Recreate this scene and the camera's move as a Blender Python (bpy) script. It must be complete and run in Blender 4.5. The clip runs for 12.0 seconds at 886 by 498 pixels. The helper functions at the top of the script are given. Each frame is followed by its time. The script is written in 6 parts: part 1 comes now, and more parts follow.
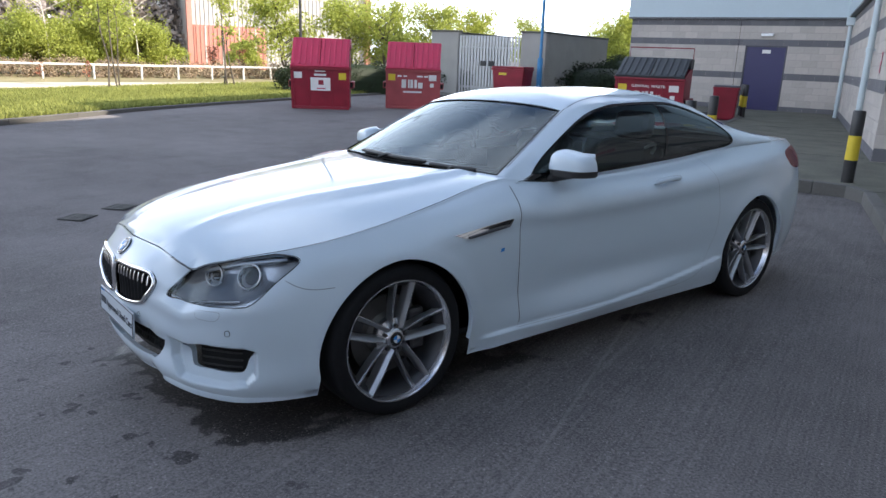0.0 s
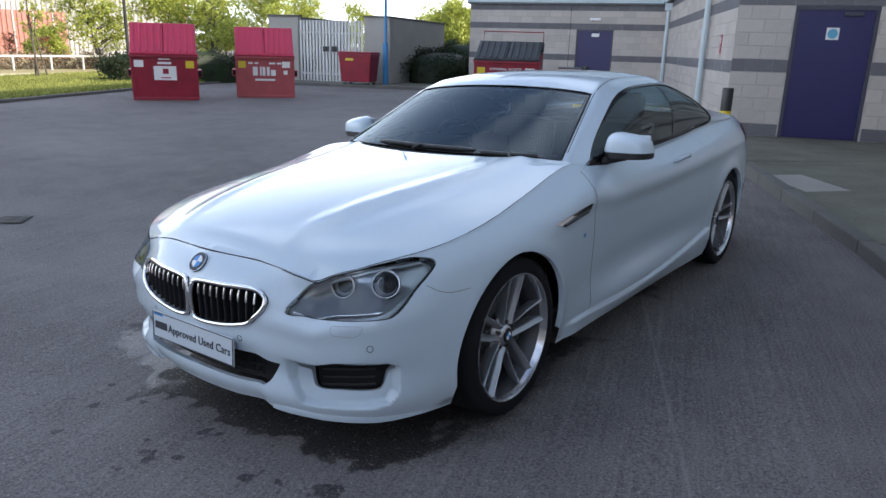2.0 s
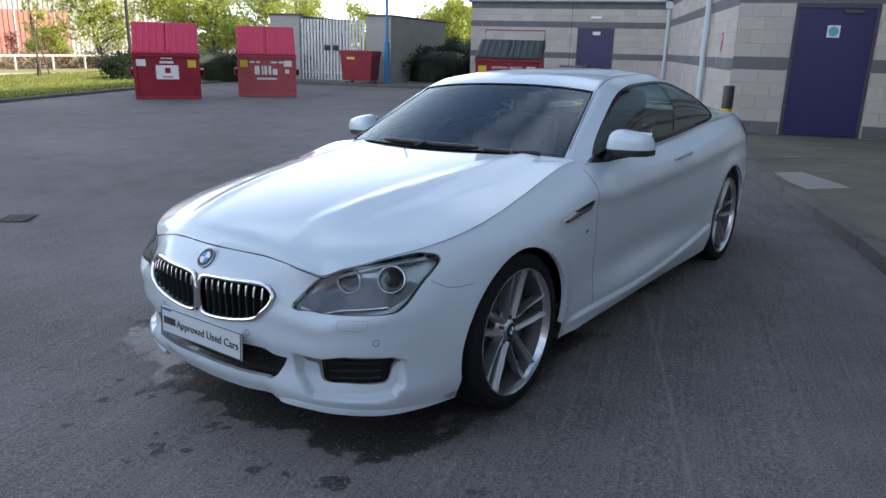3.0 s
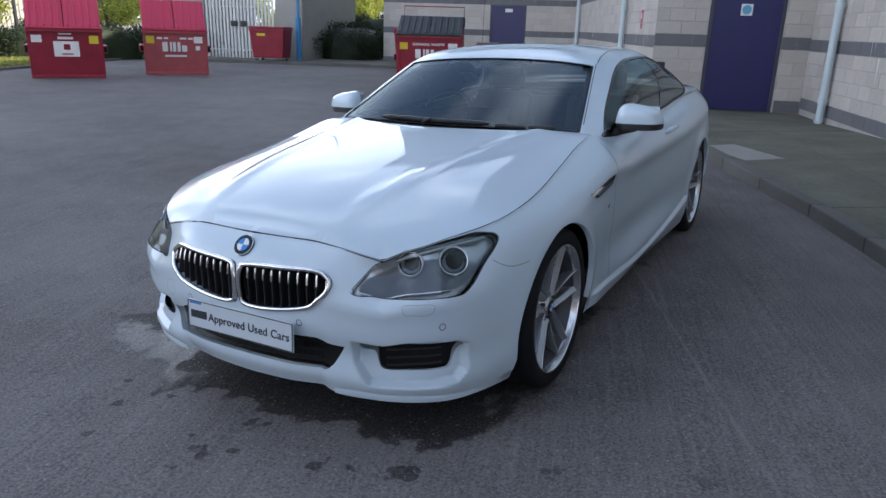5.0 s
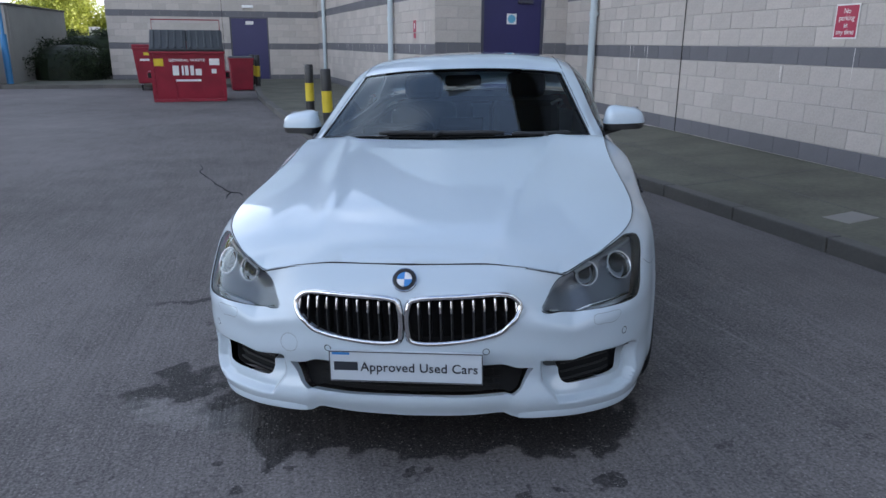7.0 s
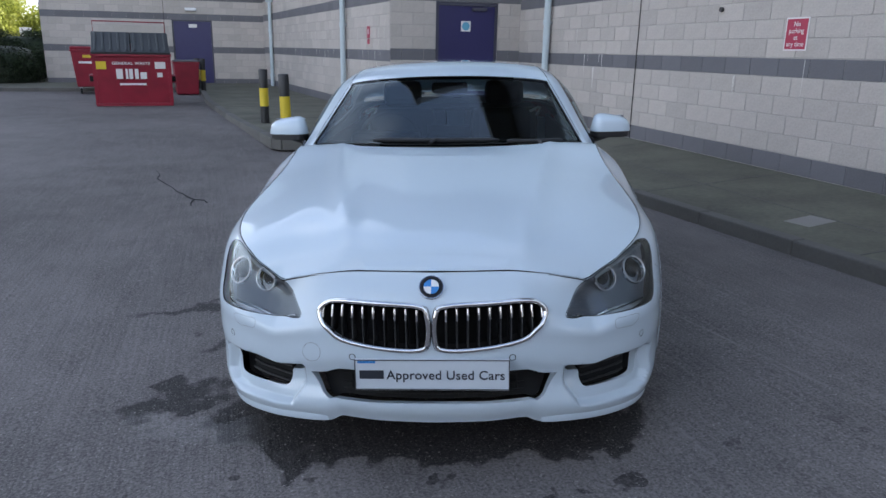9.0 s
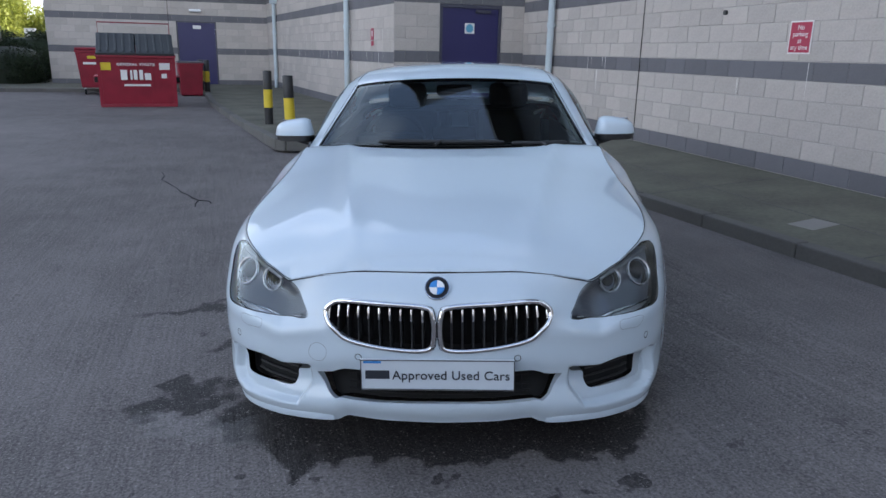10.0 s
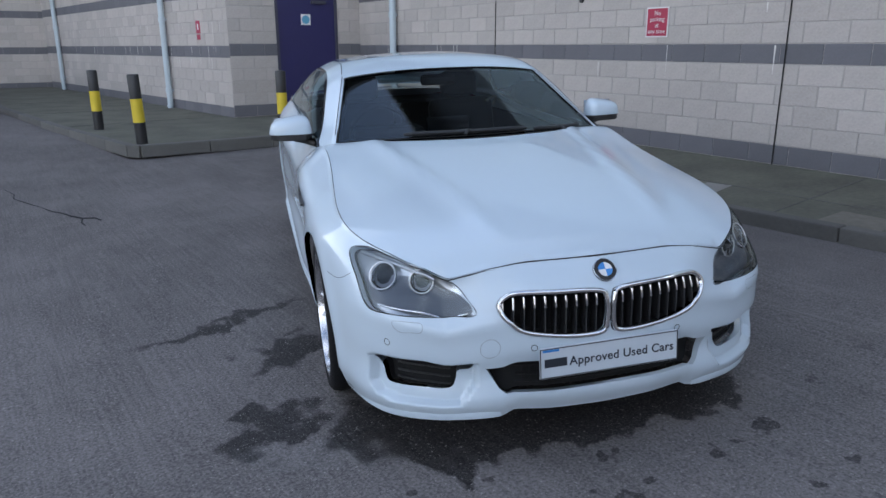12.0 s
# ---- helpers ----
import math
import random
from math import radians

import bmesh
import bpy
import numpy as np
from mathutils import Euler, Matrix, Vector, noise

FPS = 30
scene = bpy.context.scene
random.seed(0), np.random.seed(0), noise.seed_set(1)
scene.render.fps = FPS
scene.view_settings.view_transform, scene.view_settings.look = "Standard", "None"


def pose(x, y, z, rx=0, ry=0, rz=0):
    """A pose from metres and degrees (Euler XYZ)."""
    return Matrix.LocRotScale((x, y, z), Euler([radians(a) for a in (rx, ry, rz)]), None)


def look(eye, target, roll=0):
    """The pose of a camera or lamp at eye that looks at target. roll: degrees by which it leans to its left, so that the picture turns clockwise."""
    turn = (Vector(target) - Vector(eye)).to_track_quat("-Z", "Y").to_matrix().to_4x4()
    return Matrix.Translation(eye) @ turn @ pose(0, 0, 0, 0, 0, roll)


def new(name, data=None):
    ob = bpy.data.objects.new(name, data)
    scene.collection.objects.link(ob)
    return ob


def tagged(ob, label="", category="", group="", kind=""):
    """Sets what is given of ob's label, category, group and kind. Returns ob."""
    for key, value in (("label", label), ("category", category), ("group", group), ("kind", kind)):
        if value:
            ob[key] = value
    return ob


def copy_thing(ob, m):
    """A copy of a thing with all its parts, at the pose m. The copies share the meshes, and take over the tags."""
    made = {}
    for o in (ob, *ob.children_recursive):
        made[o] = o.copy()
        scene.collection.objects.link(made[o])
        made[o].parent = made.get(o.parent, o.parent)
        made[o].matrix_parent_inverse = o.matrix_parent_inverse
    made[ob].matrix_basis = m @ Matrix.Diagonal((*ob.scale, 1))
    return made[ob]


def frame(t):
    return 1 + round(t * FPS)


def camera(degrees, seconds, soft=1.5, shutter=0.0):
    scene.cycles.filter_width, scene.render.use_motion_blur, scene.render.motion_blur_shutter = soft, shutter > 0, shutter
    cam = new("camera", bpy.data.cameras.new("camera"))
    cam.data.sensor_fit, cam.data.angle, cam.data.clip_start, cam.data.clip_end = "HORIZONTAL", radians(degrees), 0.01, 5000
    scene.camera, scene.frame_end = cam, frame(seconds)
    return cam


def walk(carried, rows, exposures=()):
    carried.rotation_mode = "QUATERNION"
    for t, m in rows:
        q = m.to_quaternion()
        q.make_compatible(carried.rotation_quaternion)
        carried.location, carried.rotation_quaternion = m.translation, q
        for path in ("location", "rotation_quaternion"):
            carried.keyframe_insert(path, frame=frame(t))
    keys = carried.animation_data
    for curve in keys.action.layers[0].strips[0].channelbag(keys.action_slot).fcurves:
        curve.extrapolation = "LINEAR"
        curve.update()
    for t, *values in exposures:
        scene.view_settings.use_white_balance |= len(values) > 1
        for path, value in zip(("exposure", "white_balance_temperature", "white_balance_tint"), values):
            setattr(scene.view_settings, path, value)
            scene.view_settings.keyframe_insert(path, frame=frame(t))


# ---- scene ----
cam = camera(63.85, 12.0)
PATH = [
    (0, (2.753, -2.778, 1.520), (1.726, -1.143, 0.998), 2.12),
    (0.5, (2.353, -2.987, 1.495), (1.479, -1.259, 0.991), 1.74),
    (1, (1.999, -3.105, 1.484), (1.261, -1.325, 0.950), 1.97),
    (1.5, (1.716, -3.119, 1.474), (1.092, -1.302, 0.921), 1.33),
    (2, (1.621, -3.168, 1.479), (1.033, -1.336, 0.935), 1.60),
    (2.5, (1.626, -3.188, 1.481), (1.032, -1.358, 0.935), 1.42),
    (4.5, (1.408, -3.284, 1.458), (0.920, -1.428, 0.894), 2.76),
    (5, (1.063, -3.280, 1.444), (0.732, -1.401, 0.847), 1.76),
    (5.5, (0.666, -3.291, 1.414), (0.492, -1.385, 0.837), 2.31),
    (6, (0.229, -3.310, 1.429), (0.266, -1.396, 0.851), 1.77),
    (6.5, (-0.144, -3.222, 1.413), (0.082, -1.320, 0.839), 0.54),
    (7, (-0.456, -3.190, 1.419), (-0.050, -1.312, 0.863), 0.38),
    (9, (-0.733, -3.131, 1.425), (-0.170, -1.289, 0.886), 1.11),
    (9.5, (-0.736, -3.139, 1.428), (-0.176, -1.295, 0.892), 1.20),
    (10, (-0.749, -3.142, 1.426), (-0.192, -1.297, 0.892), 1.29),
    (10.5, (-0.822, -3.120, 1.414), (-0.229, -1.290, 0.866), 1.73),
    (11, (-1.066, -2.980, 1.391), (-0.373, -1.187, 0.839), 0.95),
    (11.5, (-1.436, -2.793, 1.399), (-0.563, -1.080, 0.848), 1.93),
    (12, (-1.879, -2.586, 1.403), (-0.813, -0.986, 0.852), -0.16),
]
walk(cam, [(t, look(eye, target, roll)) for t, eye, target, roll in PATH], exposures=[(0.0, 1.11, 6750, 12), (2.5, 1.0, 6750, 12), (4.5, 0.98, 6750, 12), (12.0, 0.98, 6750, 12)])

# ---- light ----
SUN_EL, SUN_AZ = 40.0, 11.0
sky = bpy.data.worlds.new("sky")
scene.world = sky
sky.use_nodes = True
_n, _l = sky.node_tree.nodes, sky.node_tree.links
_bg = _n["Background"]
_st = _n.new("ShaderNodeTexSky")
_st.sky_type, _st.sun_disc = "NISHITA", False
_st.sun_elevation, _st.sun_rotation = radians(SUN_EL), radians(90 - SUN_AZ)
_st.air_density, _st.dust_density, _st.ozone_density = 1.0, 0.9, 1.0
# clouds lie on a layer overhead: the direction is laid out on a level sheet
_tc, _sep = _n.new("ShaderNodeTexCoord"), _n.new("ShaderNodeSeparateXYZ")
_up, _lay, _map = _n.new("ShaderNodeMath"), _n.new("ShaderNodeVectorMath"), _n.new("ShaderNodeMapping")
_up.operation, _lay.operation = "ADD", "DIVIDE"
_up.inputs[1].default_value = 0.22
_cmb = _n.new("ShaderNodeCombineXYZ")
_cmb.inputs[2].default_value = 1.0
_map.inputs["Location"].default_value, _map.inputs["Scale"].default_value = (5.55, 2.4, 0.0), (1.0, 1.0, 0.0)
_cl = _n.new("ShaderNodeTexNoise")
_cl.inputs["Scale"].default_value, _cl.inputs["Detail"].default_value, _cl.inputs["Roughness"].default_value = 1.9, 8.0, 0.5
_rp = _n.new("ShaderNodeValToRGB")
_rp.color_ramp.elements[0].position, _rp.color_ramp.elements[1].position = 0.48, 0.7
_mx = _n.new("ShaderNodeMix")
_mx.data_type = "RGBA"
_mx.inputs["B"].default_value = (11.0, 12.4, 14.6, 1)
_sc = _n.new("ShaderNodeMath")
_sc.operation = "MULTIPLY"
_sc.inputs[1].default_value = 0.6
_l.new(_tc.outputs["Generated"], _sep.inputs[0])
_l.new(_sep.outputs["Z"], _up.inputs[0])
for _k in (0, 1):
    _l.new(_up.outputs[0], _cmb.inputs[_k])
_l.new(_tc.outputs["Generated"], _lay.inputs[0])
_l.new(_cmb.outputs[0], _lay.inputs[1])
_l.new(_lay.outputs[0], _map.inputs["Vector"])
_l.new(_map.outputs["Vector"], _cl.inputs["Vector"])
_l.new(_cl.outputs["Fac"], _rp.inputs["Fac"])
_l.new(_rp.outputs["Color"], _sc.inputs[0])
_hz, _mxf = _n.new("ShaderNodeMapRange"), _n.new("ShaderNodeMath")
_hz.interpolation_type, _mxf.operation = "SMOOTHSTEP", "MAXIMUM"
for _k, _v in (("From Min", 0.68), ("From Max", 0.05), ("To Min", 0.0), ("To Max", 0.85)):
    _hz.inputs[_k].default_value = _v
_l.new(_sep.outputs["Z"], _hz.inputs["Value"])
_l.new(_sc.outputs[0], _mxf.inputs[0])
_l.new(_hz.outputs["Result"], _mxf.inputs[1])
_l.new(_mxf.outputs[0], _mx.inputs["Factor"])
_l.new(_st.outputs["Color"], _mx.inputs["A"])
_l.new(_mx.outputs["Result"], _bg.inputs["Color"])
_bg.inputs["Strength"].default_value = 0.15
sun = new("sun", bpy.data.lights.new("sun", "SUN"))
sun.data.energy, sun.data.angle, sun.data.color = 5.0, radians(0.5), (1.0, 0.93, 0.82)
sun.matrix_world = look((60 * math.cos(radians(SUN_AZ)), 60 * math.sin(radians(SUN_AZ)), 60 * math.tan(radians(SUN_EL))), (0, 0, 0))


# ---- materials ----
def material(name, base, rough=0.5, metal=0.0, vary=0.12, scale=6.0, fine=80.0, bump=0.0, coat=0.0, piece=0.0, spec=0.5, tint=None):
    """A surface with stains at two scales, grain relief and, for pieces, a little change from one to the next."""
    m = bpy.data.materials.new(name)
    m.use_nodes = True
    n, l = m.node_tree.nodes, m.node_tree.links
    b = n["Principled BSDF"]
    b.inputs["Metallic"].default_value, b.inputs["Roughness"].default_value = metal, rough
    b.inputs["Coat Weight"].default_value, b.inputs["Coat Roughness"].default_value = coat, 0.03
    b.inputs["Specular IOR Level"].default_value = spec
    tc = n.new("ShaderNodeTexCoord")
    big, small = n.new("ShaderNodeTexNoise"), n.new("ShaderNodeTexNoise")
    for t, sc in ((big, scale), (small, fine)):
        t.inputs["Scale"].default_value, t.inputs["Detail"].default_value = sc, 5.0
        l.new(tc.outputs["Object"], t.inputs["Vector"])
    mid = n.new("ShaderNodeMix")
    mid.inputs["Factor"].default_value = 0.35
    l.new(big.outputs["Fac"], mid.inputs["A"])
    l.new(small.outputs["Fac"], mid.inputs["B"])
    last = mid.outputs["Result"]
    if piece:
        info, add = n.new("ShaderNodeObjectInfo"), n.new("ShaderNodeMath")
        isl = n.new("ShaderNodeNewGeometry")
        both = n.new("ShaderNodeMath")
        both.operation = "ADD"
        l.new(info.outputs["Random"], both.inputs[0])
        l.new(isl.outputs["Random Per Island"], both.inputs[1])
        frac = n.new("ShaderNodeMath")
        frac.operation = "FRACT"
        l.new(both.outputs[0], frac.inputs[0])
        add.operation = "MULTIPLY_ADD"
        l.new(frac.outputs[0], add.inputs[0])
        add.inputs[1].default_value = piece
        l.new(last, add.inputs[2])
        sub = n.new("ShaderNodeMath")
        sub.operation = "SUBTRACT"
        sub.inputs[1].default_value = piece / 2
        l.new(add.outputs[0], sub.inputs[0])
        last = sub.outputs[0]
    ramp = n.new("ShaderNodeMix")
    ramp.data_type = "RGBA"
    tint = tint or base
    ramp.inputs["A"].default_value = (*[c * (1 - vary * 2) for c in base], 1)
    ramp.inputs["B"].default_value = (*[min(1, c * (1 + vary * 2)) for c in tint], 1)
    l.new(last, ramp.inputs["Factor"])
    l.new(ramp.outputs["Result"], b.inputs["Base Color"])
    if bump:
        bp = n.new("ShaderNodeBump")
        bp.inputs["Strength"].default_value, bp.inputs["Distance"].default_value = bump, 0.01
        l.new(small.outputs["Fac"], bp.inputs["Height"])
        l.new(bp.outputs["Normal"], b.inputs["Normal"])
    return m


def glass_material(name, tint, rough=0.0, ior=1.55):
    m = bpy.data.materials.new(name)
    m.use_nodes = True
    n, l = m.node_tree.nodes, m.node_tree.links
    n.remove(n["Principled BSDF"])
    tr, gl, fr, mix = n.new("ShaderNodeBsdfTransparent"), n.new("ShaderNodeBsdfGlossy"), n.new("ShaderNodeFresnel"), n.new("ShaderNodeMixShader")
    tr.inputs["Color"].default_value = (*tint, 1)
    gl.inputs["Roughness"].default_value = rough
    gl.inputs["Color"].default_value = (0.86, 0.96, 1.0, 1)
    fr.inputs["IOR"].default_value = ior
    l.new(fr.outputs[0], mix.inputs[0])
    l.new(tr.outputs[0], mix.inputs[1])
    l.new(gl.outputs[0], mix.inputs[2])
    l.new(mix.outputs[0], n["Material Output"].inputs["Surface"])
    return m


def ground_material():
    """Brushed yard concrete: blotches, grit, brush streaks, tyre lines, and oily and pale stains with shapes of their own."""
    m = bpy.data.materials.new("yard_concrete")
    m.use_nodes = True
    n, l = m.node_tree.nodes, m.node_tree.links
    b = n["Principled BSDF"]
    tc = n.new("ShaderNodeTexCoord")

    def tex(scale, detail=6.0, stretch=None, turn=0.0):
        t = n.new("ShaderNodeTexNoise")
        t.inputs["Scale"].default_value, t.inputs["Detail"].default_value = scale, detail
        mp = n.new("ShaderNodeMapping")
        mp.inputs["Rotation"].default_value = (0, 0, radians(turn))
        mp.inputs["Scale"].default_value = stretch or (1, 1, 1)
        l.new(tc.outputs["Object"], mp.inputs["Vector"])
        l.new(mp.outputs["Vector"], t.inputs["Vector"])
        return t.outputs["Fac"]

    def op(kind, a, c=0.0, d=None):
        k = n.new("ShaderNodeMath")
        k.operation = kind
        for i, v in enumerate((a, c, d)):
            if v is None:
                continue
            if isinstance(v, (int, float)):
                k.inputs[i].default_value = v
            else:
                l.new(v, k.inputs[i])
        return k.outputs[0]

    def remap(a, lo, hi):
        k = n.new("ShaderNodeMapRange")
        k.interpolation_type = "SMOOTHSTEP"
        k.inputs["From Min"].default_value, k.inputs["From Max"].default_value = lo, hi
        l.new(a, k.inputs["Value"])
        return k.outputs["Result"]

    blot, mid, grit = tex(0.35), tex(2.5), tex(90.0, 3.0)
    streak = tex(62.0, 3.0, (1.0, 0.025, 1.0), 5.0)
    ragged = op("ADD", op("MULTIPLY", tex(5.0, 8.0), 0.65), op("MULTIPLY", tex(19.0, 6.0), 0.35))
    sep = n.new("ShaderNodeSeparateXYZ")
    l.new(tc.outputs["Object"], sep.inputs[0])
    # stains run out in tongues: their outlines are bent by two sizes of noise
    bent = []
    for k, (far_turn, near_turn) in enumerate(((0.0, 40.0), (90.0, 130.0))):
        w1, w2 = tex(2.2, 3.0, turn=far_turn), tex(8.0, 6.0, turn=near_turn)
        shift = op("ADD", op("MULTIPLY", op("SUBTRACT", w1, 0.5), 0.75), op("MULTIPLY", op("SUBTRACT", w2, 0.5), 0.35))
        bent.append(op("ADD", sep.outputs[k], shift))

    def spot(cx, cy, rx, ry, turn, rag, soft):
        c, s = math.cos(radians(turn)), math.sin(radians(turn))
        dx, dy = op("SUBTRACT", bent[0], cx), op("SUBTRACT", bent[1], cy)
        u = op("DIVIDE", op("ADD", op("MULTIPLY", dx, c), op("MULTIPLY", dy, s)), rx)
        v = op("DIVIDE", op("SUBTRACT", op("MULTIPLY", dy, c), op("MULTIPLY", dx, s)), ry)
        r = op("SQRT", op("ADD", op("MULTIPLY", u, u), op("MULTIPLY", v, v)))
        r = op("ADD", r, op("MULTIPLY", op("SUBTRACT", ragged, 0.5), rag))
        return op("SUBTRACT", 1.0, remap(r, 1.0 - soft, 1.0 + soft))

    tone = op("ADD", op("MULTIPLY", blot, 0.6), op("ADD", op("MULTIPLY", mid, 0.3), op("ADD", op("MULTIPLY", grit, 1.1), op("MULTIPLY", streak, 0.32))))
    mix = n.new("ShaderNodeMix")
    mix.data_type = "RGBA"
    mix.inputs["A"].default_value, mix.inputs["B"].default_value = (0.076, 0.069, 0.067, 1), (0.227, 0.207, 0.2, 1)
    l.new(remap(tone, 0.8, 1.56), mix.inputs["Factor"])
    col = mix.outputs["Result"]
    wet = None
    for args in STAINS:
        s = spot(*args)
        wet = s if wet is None else op("MAXIMUM", wet, s)
    drips = op("MULTIPLY", remap(tex(7.0, 2.0), 0.66, 0.69), spot(0.07, -1.11, 1.6, 0.6, -18, 0.5, 0.5))
    wet = op("MAXIMUM", wet, op("MULTIPLY", drips, 0.8))
    dk = n.new("ShaderNodeMix")
    dk.data_type = "RGBA"
    l.new(op("MULTIPLY", wet, op("SUBTRACT", 1.2, op("MULTIPLY", grit, 0.6))), dk.inputs["Factor"])
    l.new(col, dk.inputs["A"])
    dk.inputs["B"].default_value = (0.022, 0.02, 0.02, 1)
    pale = n.new("ShaderNodeMix")
    pale.data_type = "RGBA"
    puddle = spot(-0.83, -0.44, 0.42, 0.1, -38, 1.0, 0.2)
    rub = op("ABSOLUTE", op("SUBTRACT", op("ADD", sep.outputs[0], op("MULTIPLY", sep.outputs[1], 0.13)), 1.7))
    rub = op("MULTIPLY", op("SUBTRACT", 1.0, remap(rub, 0.004, 0.014)), op("MULTIPLY", ragged, 0.28))
    chalk = op("MULTIPLY", remap(tex(26.0, 4.0, (1, 0.06, 1), 5.0), 0.6, 0.75), 0.08)
    specks = op("MAXIMUM", op("MULTIPLY", remap(tex(75.0, 2.0), 0.65, 0.71), 0.5), op("MULTIPLY", remap(tex(160.0, 2.0), 0.6, 0.72), 0.3))
    l.new(op("MAXIMUM", op("MAXIMUM", chalk, specks), rub), pale.inputs["Factor"])
    l.new(dk.outputs["Result"], pale.inputs["A"])
    pale.inputs["B"].default_value = (0.42, 0.4, 0.37, 1)
    l.new(pale.outputs["Result"], b.inputs["Base Color"])
    l.new(op("SUBTRACT", op("SUBTRACT", 0.85, op("MULTIPLY", wet, 0.2)), op("MULTIPLY", puddle, 0.28)), b.inputs["Roughness"])
    l.new(op("ADD", 0.18, op("MULTIPLY", puddle, 0.22)), b.inputs["Specular IOR Level"])
    bp = n.new("ShaderNodeBump")
    bp.inputs["Strength"].default_value, bp.inputs["Distance"].default_value = 0.45, 0.006
    l.new(op("ADD", grit, op("MULTIPLY", streak, 0.8)), bp.inputs["Height"])
    l.new(bp.outputs["Normal"], b.inputs["Normal"])
    return m


